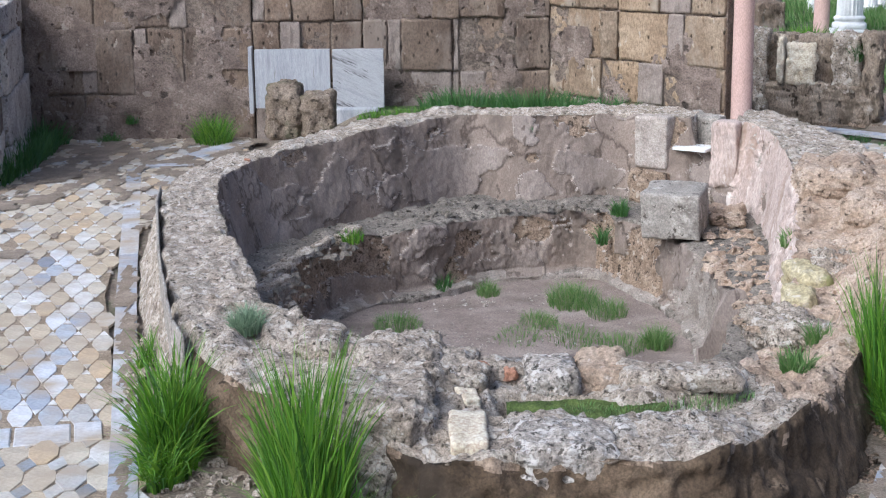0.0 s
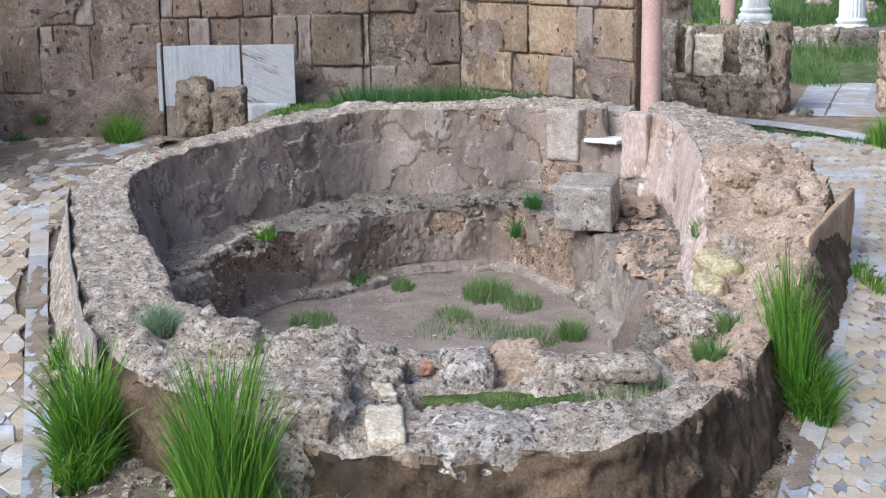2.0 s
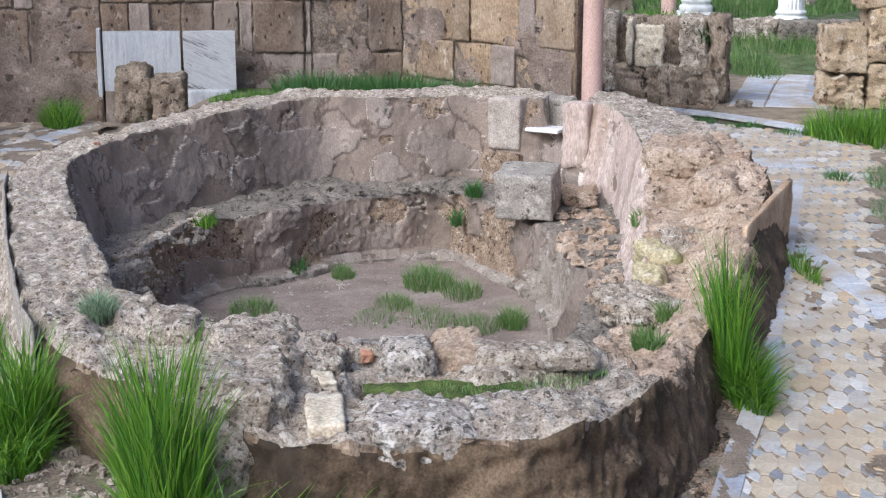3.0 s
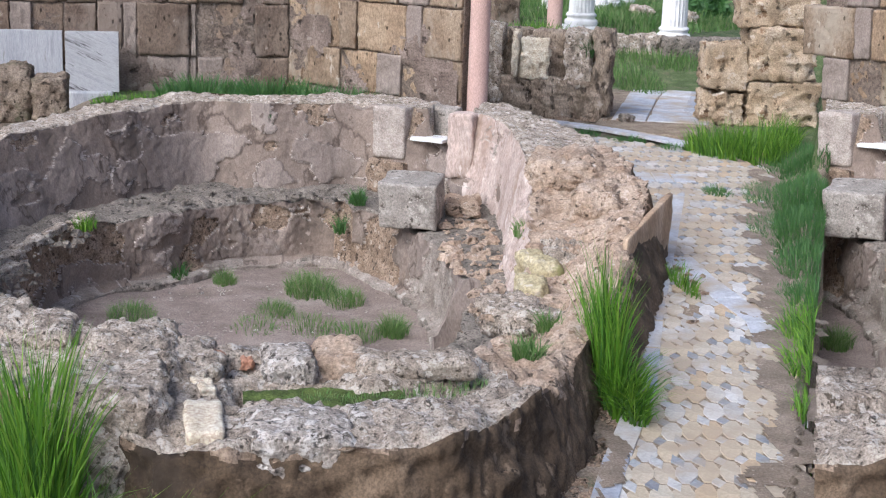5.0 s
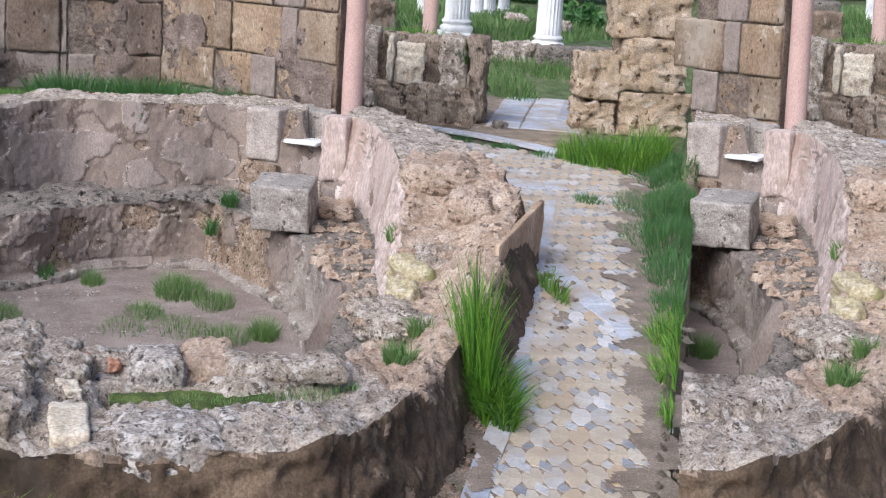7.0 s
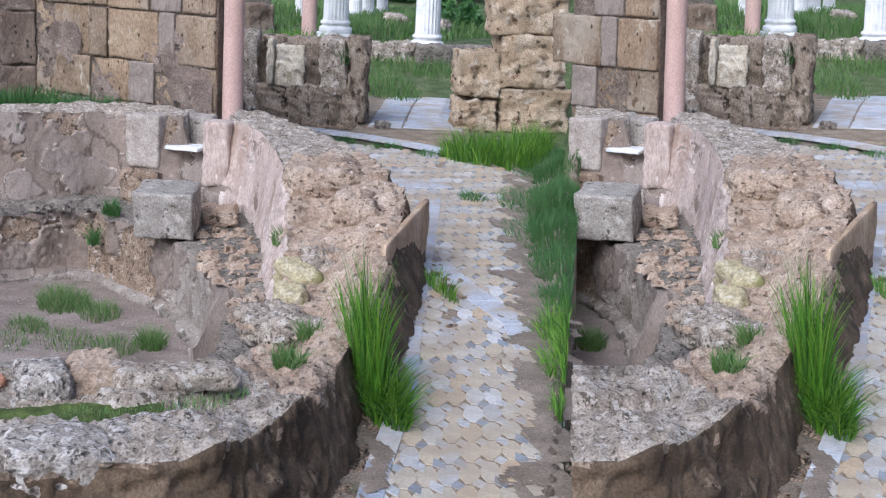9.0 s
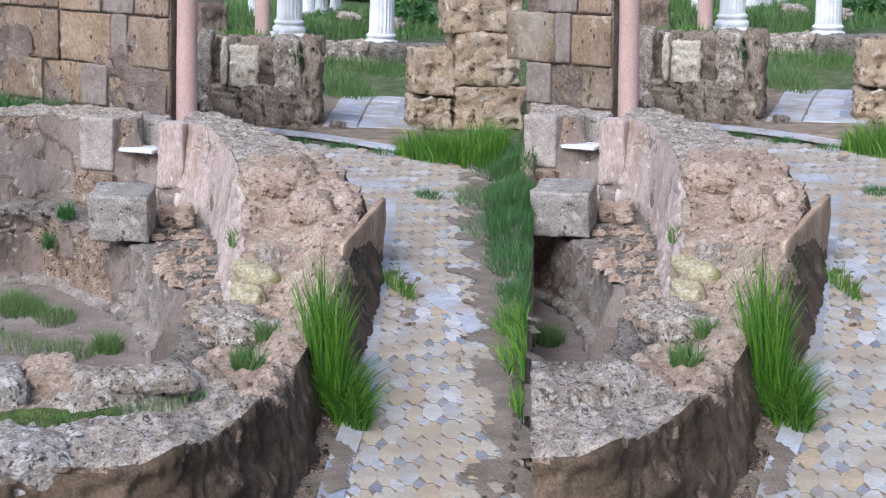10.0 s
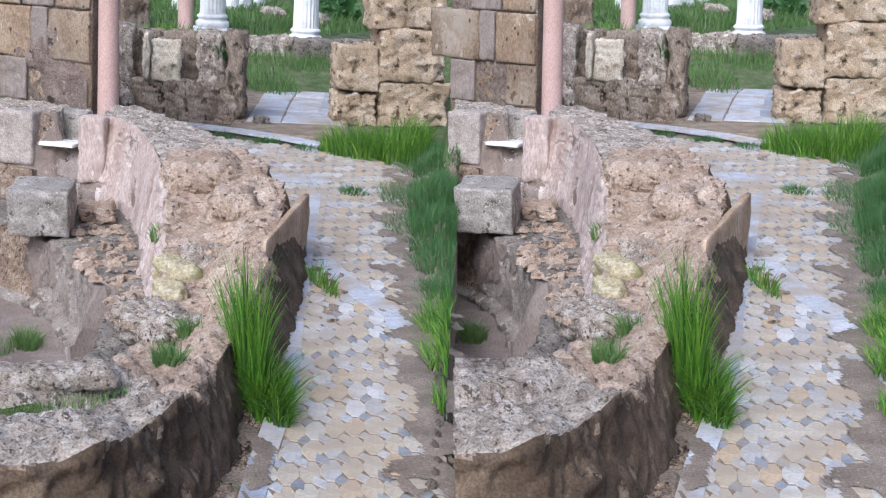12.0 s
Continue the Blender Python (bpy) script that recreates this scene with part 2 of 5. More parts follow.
def rough_block(w, d, h, seed, bevel=0.03, rough=0.02, cut=5, scale=3.0, craggy=0.0):
    """A hewn block on its base centre, with worn edges: verts and faces in numpy."""
    bm = bmesh.new()
    bmesh.ops.create_cube(bm, size=1)
    bmesh.ops.subdivide_edges(bm, edges=bm.edges[:], cuts=cut, use_grid_fill=True)
    p = np.array([v.co[:] for v in bm.verts])
    size = np.array([w, d, h])
    q = p * size
    half = size / 2 - bevel
    inner = np.clip(q, -half, half)
    off = q - inner
    ln = np.linalg.norm(off, axis=1, keepdims=True)
    q = np.where(ln > 1e-9, inner + off / np.maximum(ln, 1e-9) * np.minimum(ln, bevel), q)
    nrm = q / size
    nrm /= np.linalg.norm(nrm, axis=1, keepdims=True)
    q = q + nrm * (fbm(q + seed * 3.7, scale, 4, seed)[:, None] * rough) + (fbm(q - seed * 2.1, scale * 4, 2, seed + 9)[:, None] * nrm * rough * 0.35)
    if craggy:
        crag = np.abs(value_noise(q * scale * 1.3 + seed, seed + 31)) + 0.5 * np.abs(value_noise(q * scale * 3.1 - seed, seed + 37)) + 0.45 * value_noise(q * scale * 7, seed + 41) + 0.3 * value_noise(q * scale * 15, seed + 43)
        q = q - nrm * (crag[:, None] * craggy)
    q[:, 2] += h / 2
    for v, c in zip(bm.verts, q):
        v.co = c
    for f in bm.faces:
        f.smooth = True
    return bm

# ---- plan ----
# stations round the pool, clockwise from its south-west corner:
# outer x, y, inner x, y, ledge x, y, outer height, inner height
POOL = np.array([
    (-1.25, 7.62, -0.98, 8.60, -0.60, 9.30, 0.44, 0.44),
    (-1.60, 8.96, -1.22, 9.50, -1.08, 10.0, 0.45, 0.45),
    (-1.90, 10.5, -1.48, 10.6, -1.26, 10.9, 0.45, 0.45),
    (-2.12, 11.9, -1.74, 12.0, -1.28, 11.8, 0.45, 0.45),
    (-2.06, 12.9, -1.68, 12.8, -1.05, 12.85, 0.46, 0.46),
    (-1.62, 13.5, -1.22, 13.6, -0.72, 13.35, 0.50, 0.50),
    (-0.80, 14.8, -0.62, 14.3, -0.15, 13.7, 0.54, 0.54),
    (0.05, 15.6, 0.14, 15.1, 0.38, 14.2, 0.55, 0.55),
    (0.90, 15.5, 0.80, 15.0, 0.95, 14.35, 0.55, 0.55),
    (1.80, 15.7, 1.70, 15.1, 1.35, 14.4, 0.55, 0.56),
    (2.30, 15.3, 2.10, 14.75, 1.60, 14.0, 0.56, 0.56),
    (3.18, 14.9, 2.85, 14.2, 2.00, 13.0, 0.56, 0.56),
    (3.58, 13.2, 2.80, 12.5, 2.12, 12.0, 0.50, 0.50),
    (3.45, 11.2, 2.50, 10.9, 2.08, 11.2, 0.50, 0.26),
    (2.82, 9.40, 2.18, 9.50, 1.90, 10.2, 0.40, 0.05),
    (2.08, 7.66, 1.72, 8.35, 1.60, 9.30, 0.34, 0.15),
    (1.62, 6.72, 1.42, 7.50, 1.25, 8.40, 0.42, 0.38),
    (1.12, 6.06, 1.05, 7.28, 0.95, 8.20, 0.45, 0.44),
    (0.50, 6.02, 0.50, 7.36, 0.50, 8.20, 0.45, 0.45),
    (-0.08, 6.10, -0.02, 7.44, 0.10, 8.30, 0.43, 0.46),
    (-0.62, 6.78, -0.55, 7.95, -0.25, 8.80, 0.40, 0.44)])
LEDGE_Z, BASIN_Z = -0.25, -0.86
CENTRE = np.array((0.8, 11.0))
SEAM, CUT = 23.1, 7.25


def pool_at(s):
    """Catmull-Rom through the stations, closed."""
    s = np.asarray(s, float)
    k, n = np.floor(s).astype(int), len(POOL)
    f = (s - k)[:, None]
    a, b, c, d = (POOL[(k + j) % n] for j in (-1, 0, 1, 2))
    return b + 0.5 * f * (c - a + f * (2 * a - 5 * b + 4 * c - d + f * (3 * (b - c) + d - a)))


def bearing(x, y):
    return np.degrees(np.arctan2(x, y))


# past the seam the place repeats, turned about the stand on slightly tilted ground
TURNED = pose(0, 0, EYE) @ pose(0, 0, 0, 0.17, -2.96, -15.57) @ pose(0, 0, -EYE)


def turned_back(x, y):
    """The plan place that a point past the seam repeats, and the height of the tilted ground there."""
    past = bearing(x, y) > SEAM
    n, p0 = TURNED.to_3x3() @ Vector((0, 0, 1)), TURNED.translation
    zp = p0.z - (n.x * (x - p0.x) + n.y * (y - p0.y)) / n.z
    inv = np.array(TURNED.inverted())
    q = np.stack([x, y, zp, np.ones_like(x)], -1) @ inv.T
    fade = 1 - smooth(40, 80, np.hypot(x, y))
    return np.where(past, q[..., 0], x), np.where(past, q[..., 1], y), np.where(past, zp * fade, 0)


def inside(x, y, poly):
    hit = np.zeros(len(x), bool)
    q = np.roll(poly, 1, axis=0)
    for (ax, ay), (bx, by) in zip(poly, q):
        if ay != by:
            hit ^= ((ay > y) != (by > y)) & (x < (bx - ax) * (y - ay) / (by - ay) + ax)
    return hit


VERGE_Y = np.array((0.0, 6.6, 8.2, 10.1, 12.0, 14.5, 16.6, 40))
VERGE_X = np.array((2.1, 2.85, 3.42, 4.05, 4.68, 5.72, 6.0, 9.5))


def ground_z(x, y, pit=True):
    away = np.abs(bearing(np.asarray(x, float), np.asarray(y, float)) - SEAM) > 0.45
    x, y, lift = turned_back(np.asarray(x, float), np.asarray(y, float))
    p = np.stack([x, y, 0 * x], -1)
    z = -0.03 + 0.008 * fbm(p, 2.5, 3, 5)
    z += 0.36 * smooth(14.2, 15.2, y) * smooth(-1.7, -0.7, x) * (1 - smooth(2.9, 3.8, x)) * (1 - smooth(17.8, 19, y))
    z += 0.42 * smooth(19.5, 23, y) + 0.05 * fbm(p, 0.5, 3, 8) * smooth(19, 23, y)
    edge = np.interp(y, VERGE_Y, VERGE_X)
    z += (0.20 * smooth(0.0, 0.5, x - edge) + 0.03 * fbm(p, 2, 3, 3) * smooth(0, 0.3, x - edge)) * (1 - smooth(15.6, 17, y))
    if pit:
        line = pool_at(np.arange(0, len(POOL), 0.1))
        mid = 0.45 * line[:, :2] + 0.55 * line[:, 2:4]
        z = np.where(inside(x, y, mid) & away, -1.15, z)
    return z + lift


# ---- ground ----
def spread(a, b, step, far):
    mid = np.arange(a, b, step)
    out = step * 1.35 ** np.arange(1, 32)
    out = np.cumsum(out)
    out = out[out < far]
    return np.concatenate([(a - out)[::-1], mid, mid[-1] + out])


def build_ground():
    xs, ys = spread(-6, 15, 0.07, 900), spread(3, 24, 0.07, 900)
    gx, gy = np.meshgrid(xs, ys, indexing="ij")
    z = ground_z(gx.ravel(), gy.ravel())
    v = np.stack([gx.ravel(), gy.ravel(), z], -1)
    faces = grid_faces(len(xs), len(ys))
    tx, ty, lift = turned_back(v[:, 0], v[:, 1])
    wob = 0.15 * fbm(v, 1.5, 3, 6)
    green = ((ty + 3 * wob > 20.2) | (tx - np.interp(ty, VERGE_Y, VERGE_X) + wob > 0.3) | ((ty > 15.6) & (ty < 17.4) & (tx > -0.9) & (tx < 3.0))) & (ty > 5)
    return tagged(mesh_from("ground", v, faces, [M_EARTH, M_TURF], green[faces[:, 0]].astype(int)), "bare trodden earth with thin grass among the ruins", "ground", kind="structure")


ground = build_ground()


# ---- the pool ----
def gutter(s, f):
    """Depth of the channel along the south rim's top."""
    on = smooth(15.8, 16.6, s) * (1 - smooth(18.35, 18.6, s))
    return 0.10 * on * smooth(0.40, 0.46, f) * (1 - smooth(0.60, 0.66, f)) + 0.05 * smooth(20.2, 20.5, s % 21) * smooth(0.45, 0.5, f) * (1 - smooth(0.6, 0.66, f))


def pool_rim(name, s0, s1, label, step=0.02, cut_bearing=None):
    line = pool_at(np.linspace(s0, s1, 400))
    length = np.linalg.norm(np.diff(line[:, :2], axis=0), axis=1).sum()
    n = int(length / step)
    s = np.linspace(s0, s1, n)
    L = pool_at(s)
    o, i, l, ho, hi = L[:, 0:2], L[:, 2:4], L[:, 4:6], L[:, 6], L[:, 7]
    sm = s % len(POOL)
    notch = 0.25 * smooth(10.30, 10.36, sm) * (1 - smooth(10.68, 10.74, sm))
    ho, hi = ho - notch, hi - notch
    cols, kinds, edge = [], [], []
    na, nb, nc = 26, 40, 76
    out = (o - i) / np.linalg.norm(o - i, axis=1, keepdims=True)
    apron = 0.05 + 0.17 * smooth(-0.2, 0.4, s) * (1 - smooth(3.2, 4.2, s)) + 0.2 * smooth(12.0, 13.0, s) * (1 - smooth(14.6, 15.2, s)) + 0.24 * smooth(14.8, 15.4, s) * (1 - smooth(16.6, 17.2, s))
    for k in range(na):
        f = k / na
        z = -0.12 + (ho + 0.12) * f
        cols.append(np.column_stack([o + out * (apron * (1 - f))[:, None], z]))
        kinds.append(0), edge.append(f ** 4)
    for k in range(nb + 1):
        f = k / nb
        fall = smooth(12.0, 12.8, sm) * (1 - smooth(15.4, 16.0, sm))
        z = ho + (hi - ho) * (f + (smooth(0.12, 0.75, f) - f) * fall) - gutter(sm, f)
        cols.append(np.column_stack([o + (i - o) * f, z]))
        kinds.append(1), edge.append(max(0, 1 - 8 * min(f, 1 - f)))
    way = (l - i) / np.maximum(np.linalg.norm(l - i, axis=1, keepdims=True), 1e-6)
    for k in range(1, nc + 1):
        f = k / nc
        cols.append(np.column_stack([i + way * 0.22 * f, hi + (LEDGE_Z - 0.1 - hi) * f]))
        kinds.append(2), edge.append((1 - f) ** 6)
    g = np.stack(cols, 1)
    nn = grid_normals(g)
    if nn[n // 2, na + nb // 2, 2] < 0:
        nn = -nn
    p = g.reshape(-1, 3)
    kind = np.tile(np.array(kinds), n)
    e = np.tile(np.array(edge), n)
    ruin = np.repeat(smooth(11.6, 12.6, sm) * (1 - smooth(15.6, 16.4, sm)), g.shape[1])
    south = np.repeat(smooth(15.6, 16.2, sm) + (1 - smooth(0.2, 0.9, sm)), g.shape[1])
    amp = np.where(kind == 1, 0.022, np.where(kind == 0, 0.018, 0.010)) + 0.020 * ruin * (kind > 0) + 0.016 * south * (kind < 2)
    d = amp * fbm(p, 4.5, 5, 11) + 0.5 * amp * fbm(p, 20, 3, 12) - 0.9 * amp * np.abs(fbm(p, 6, 3, 13)) * (kind < 2)
    patch = (fbm(p * np.array((1, 1, 1.5)), 1.5, 6, 61) + 0.9 * np.repeat(smooth(10.8, 11.6, sm), g.shape[1])) * (kind == 2)
    d = d + np.where((kind == 2) & (patch > 0.12), 0.016, 0.0) - np.where((kind == 2) & (patch < -0.55), 0.02, 0.0)
    p = p + nn.reshape(-1, 3) * d[:, None]
    chip = np.maximum(0, fbm(p, 3.0, 5, 21) + 0.15) * e
    big = np.maximum(0, fbm(p, 1.6, 5, 23) + 0.1) * e * np.clip(south, 0, 1) * (kind < 2)
    p[:, 2] -= 0.06 * chip + 0.07 * big
    p[:, :2] += (np.repeat(i + o, g.shape[1], axis=0) / 2 - p[:, :2]) * (0.10 * chip + 0.13 * big)[:, None]
    faces = grid_faces(n, g.shape[1])
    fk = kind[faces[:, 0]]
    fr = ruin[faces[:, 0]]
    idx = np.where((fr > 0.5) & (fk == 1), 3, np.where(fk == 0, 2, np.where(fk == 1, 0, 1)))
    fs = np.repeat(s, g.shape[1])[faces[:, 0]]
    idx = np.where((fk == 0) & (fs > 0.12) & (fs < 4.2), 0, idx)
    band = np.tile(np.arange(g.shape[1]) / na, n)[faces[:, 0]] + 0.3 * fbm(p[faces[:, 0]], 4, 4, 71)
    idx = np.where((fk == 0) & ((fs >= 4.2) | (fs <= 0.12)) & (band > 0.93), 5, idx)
    fp = patch[faces].mean(1)
    idx = np.where((fk == 2) & (fs > 10.75) & (fs < 14) & (fp > 0.0), 6, idx)
    idx = np.where((fk == 2) & (fp > 0.12) & (idx != 6), 4, np.where((fk == 2) & (fp < -0.55), 5, idx))
    # thin pale lines paint the light caught by broken plaster edges
    lit_lip = np.abs(fp - 0.12) < 0.010 + 0.014 * fbm(p[faces[:, 0]], 7, 3, 73)
    idx = np.where((fk == 2) & (lit_lip | (np.abs(fp + 0.55) < 0.012)), 7, idx)
    if cut_bearing is not None:
        keep = (bearing(p[:, 0], p[:, 1])[faces] > cut_bearing).all(1)
        faces, idx = faces[keep], idx[keep]
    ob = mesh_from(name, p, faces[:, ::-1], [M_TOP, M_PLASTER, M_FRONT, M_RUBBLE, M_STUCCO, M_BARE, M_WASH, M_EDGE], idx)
    return tagged(ob, label, "pool wall", kind="structure")


def pool_ledge(name, cut_bearing=None):
    s = np.linspace(0, len(POOL), 1500)
    L = pool_at(s)
    i, l = L[:, 2:4], L[:, 4:6]
    cols, kinds = [], []
    for k in range(13):
        cols.append(np.column_stack([i + (l - i) * k / 12, np.full(len(s), LEDGE_Z + 0.03 * (1 - k / 12))]))
        kinds.append(0)
    toward = (CENTRE - l) / np.linalg.norm(CENTRE - l, axis=1, keepdims=True)
    for k in range(1, 53):
        f = k / 52
        foot = 0.16 * smooth(0.78, 0.82, f)
        cols.append(np.column_stack([l + toward * (0.08 * f + foot), np.full(len(s), LEDGE_Z + (BASIN_Z - 0.08 - LEDGE_Z) * f)]))
        kinds.append(1 if f < 0.8 else 0)
    g = np.stack(cols, 1)
    nn = grid_normals(g)
    if nn[750, 5, 2] < 0:
        nn = -nn
    p = g.reshape(-1, 3)
    kind = np.tile(np.array(kinds), len(s))
    d = np.where(kind == 0, 0.03, 0.014) * fbm(p, 5, 5, 31) + 0.008 * fbm(p, 25, 2, 32)
    patch = fbm(p * np.array((1, 1, 1.4)), 1.7, 6, 63) * (kind == 1)
    d = d + np.where(patch > 0.15, 0.02, 0.0) - np.where(patch < -0.45, 0.025, 0.0)
    crumble = np.tile(np.array([max(0.0, 1 - abs(k - 12) / 4) for k in range(g.shape[1])]), len(s))
    p = p + nn.reshape(-1, 3) * d[:, None]
    p[:, 2] -= 0.05 * crumble * np.maximum(0, fbm(p, 4, 4, 65) + 0.2)
    faces = grid_faces(len(s), g.shape[1])
    idx = kind[faces[:, 0]]
    fp = patch[faces].mean(1)
    fs = np.repeat(s, g.shape[1])[faces[:, 0]]
    idx = np.where(fp > 0.15, 2, np.where((fp < -0.45) | ((fs > 9.3) & (fs < 9.9) & (fp < -0.1)), 3, idx))
    idx = np.where((idx == 1) & (fs > 10.9) & (fs < 14), 4, idx)
    # edge light painted round the ledge's plaster patches too
    lit_lip = (np.abs(fp - 0.15) < 0.010 + 0.014 * fbm(p[faces[:, 0]], 7, 3, 75)) | (np.abs(fp + 0.45) < 0.012)
    idx = np.where(lit_lip & (kind[faces[:, 0]] == 1), 5, idx)
    low = (np.arange(len(faces)) % (g.shape[1] - 1) >= 53) & (fbm(p[faces[:, 0]], 3, 4, 67) > -0.25)
    idx = np.where(low, 4, idx)
    if cut_bearing is not None:
        keep = (bearing(p[:, 0], p[:, 1])[faces] > cut_bearing).all(1)
        faces, idx = faces[keep], idx[keep]
    ob = mesh_from(name, p, faces[:, ::-1], [M_LEDGE, M_PLASTER, M_STUCCO, M_BARE, M_LIME, M_EDGE], idx)
    return tagged(ob, "broken plastered bench ledge round the pool's inside", "ledge", kind="structure")


def pool_floor(name, cut_bearing=None):
    xs, ys = np.arange(-1.6, 3.0, 0.04), np.arange(7.6, 15.2, 0.05)
    gx, gy = np.meshgrid(xs, ys, indexing="ij")
    v = np.stack([gx.ravel(), gy.ravel(), np.full(gx.size, BASIN_Z)], -1)
    v[:, 2] += 0.02 * fbm(v, 1.8, 4, 41) + 0.006 * fbm(v, 14, 2, 42)
    line = pool_at(np.arange(0, len(POOL), 0.1))
    keepv = inside(v[:, 0], v[:, 1], 0.6 * line[:, 4:6] + 0.4 * line[:, 2:4])
    faces = grid_faces(len(xs), len(ys))
    faces = faces[keepv[faces].all(1)]
    if cut_bearing is not None:
        faces = faces[(bearing(v[:, 0], v[:, 1])[faces] > cut_bearing).all(1)]
    ob = mesh_from(name, v, faces, [M_BASIN])
    return tagged(ob, "dusty gravel floor of the empty pool", "pool floor", kind="structure")


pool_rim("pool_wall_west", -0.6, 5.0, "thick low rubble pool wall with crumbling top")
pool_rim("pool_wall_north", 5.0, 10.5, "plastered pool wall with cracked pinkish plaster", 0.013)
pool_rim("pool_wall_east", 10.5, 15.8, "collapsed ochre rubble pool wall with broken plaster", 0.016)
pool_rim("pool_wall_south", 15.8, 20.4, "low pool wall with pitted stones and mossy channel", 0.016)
pool_ledge("pool_ledge")
pool_floor("pool_floor")
for made in (pool_rim("pool_wall_north_2", 8.0, 10.5, "plastered pool wall with cracked pinkish plaster", 0.025, CUT),
             pool_rim("pool_wall_east_2", 10.5, 15.8, "collapsed ochre rubble pool wall with broken plaster", 0.02, CUT),
             pool_rim("pool_wall_south_2", 15.8, 18.4, "low pool wall with pitted stones and mossy channel", 0.02, CUT),
             pool_ledge("pool_ledge_2", CUT), pool_floor("pool_floor_2", CUT)):
    made.matrix_world = TURNED


def again(ob):
    """The same thing past the seam."""
    return copy_thing(ob, TURNED @ ob.matrix_basis)


# ---- stone walls ----
def block_wall(name, start, end, courses, widths, label, thick=0.55, seed=1, gap=0.007, z0=-0.1):
    """A wall of hewn blocks, each a piece of its own before a mortar core."""
    a, b = Vector((*start, 0)), Vector((*end, 0))
    run, length = (b - a).normalized(), (b - a).length
    yaw = math.degrees(math.atan2(run.y, run.x))
    rnd = random.Random(seed)
    top = sum(courses)
    core = new(name)
    me_bm = bmesh.new()
    bmesh.ops.create_cube(me_bm, size=1, matrix=Matrix.Translation((length / 2, thick / 2 - 0.055, (top + z0) / 2)) @ Matrix.Diagonal((length - 0.02, thick, top - z0 - 0.02, 1)))
    part("core", me_bm, M_CORE, core)
    core.matrix_world = pose(start[0], start[1], 0, 0, 0, yaw)
    tagged(core, label, "wall", kind="structure")
    z, k = z0, 0
    for c in courses:
        h = c - (z0 if z == z0 else 0)
        x = 0.0
        while x < length - 0.05:
            w = rnd.uniform(*widths) * rnd.choice((0.55, 1, 1, 1, 1.25))
            if length - x - w < widths[0] * 0.6:
                w = length - x
            cuts = [0, 1] if rnd.random() < 0.72 else [0, rnd.uniform(0.35, 0.65), 1]
            for c0, c1 in zip(cuts, cuts[1:]):
                bh = h * (c1 - c0)
                bm = rough_block(w - gap, 0.22, bh - gap, seed * 100 + k, 0.010, 0.022, 12, 3.0, 0.022)
                ob = part("block", bm, M_GREYWALL, core)
                ob.location = (x + w / 2, 0.02 + rnd.uniform(-0.035, 0.035), z + h * c0 + gap / 2)
                k += 1
            x += w
        z += h
    return core


def jointed_wall(name, start, end, rows, label, thick=0.5, seed=1, again_from=None, top=2.4, stone=None):
    """A wall of squared blocks laid to given joints: rows of (bottom, top, joints along the run)."""
    a, b = Vector((*start, 0)), Vector((*end, 0))
    length, yaw = (b - a).length, math.degrees(math.atan2(b.y - a.y, b.x - a.x))
    rnd = random.Random(seed)
    made = []
    for tag, x0 in (("", 0.0), ("_2", again_from)):
        if x0 is None:
            continue
        wall = tagged(new(name + tag), label, "wall", kind="structure")
        wall.matrix_world = (TURNED if tag else Matrix()) @ pose(start[0], start[1], 0, 0, 0, yaw)
        bm = bmesh.new()
        bmesh.ops.create_cube(bm, size=1, matrix=Matrix.Translation(((x0 + length) / 2, thick / 2 + 0.012, top / 2 - 0.1)) @ Matrix.Diagonal((length - x0 - 0.01, thick, top + 0.1, 1)))
        part("core", bm, M_CORE, wall)
        made.append(wall)
    k = 0
    for z0, z1, joints in rows:
        for x0, x1 in zip(joints, joints[1:]):
            gap = rnd.uniform(0.001, 0.009)
            bm = rough_block(x1 - x0 - gap, 0.22, z1 - z0 - gap, seed * 100 + k, 0.005, 0.010, 18, 3.0, 0.020)
            ob = part("block", bm, M_STUCCO if x1 - x0 < 0.2 or rnd.random() < 0.12 else stone or M_BLOCK, made[0])
            ob.location = ((x0 + x1) / 2, 0.10 + rnd.uniform(-0.03, 0.02), z0 + gap / 2)
            if again_from is not None and (x0 + x1) / 2 > again_from:
                twin = ob.copy()
                scene.collection.objects.link(twin)
                twin.parent = made[1]
            k += 1
    return made[0]


NORTH_LABEL = "tall ruined wall of pitted sandstone blocks"
north = jointed_wall("wall_north_west", (-4.9, 17.28), (-2.05, 17.28), [
    (-0.1, 0.48, (0, 0.5, 1.0, 1.6, 2.2, 2.85)), (0.48, 1.20, (0, 0.5, 0.98, 1.14, 1.56, 1.70, 2.10, 2.40, 2.85)),
    (1.20, 1.78, (0, 0.55, 1.14, 1.56, 1.95, 2.15, 2.46, 2.85)), (1.78, 2.4, (0, 0.7, 1.4, 2.1, 2.85))], NORTH_LABEL, 0.6, 3)
jointed_wall("wall_recess", (-2.05, 17.31), (-0.85, 17.31), [
    (-0.1, 0.60, (0, 0.4, 0.8, 1.2)), (0.60, 1.26, (0, 0.3, 0.52, 0.86, 1.2)), (1.26, 1.85, (0, 0.14, 0.44, 0.90, 1.2)), (1.85, 2.4, (0, 0.6, 1.2))],
    "set-back blocked doorway of brown sandstone", 0.5, 4)
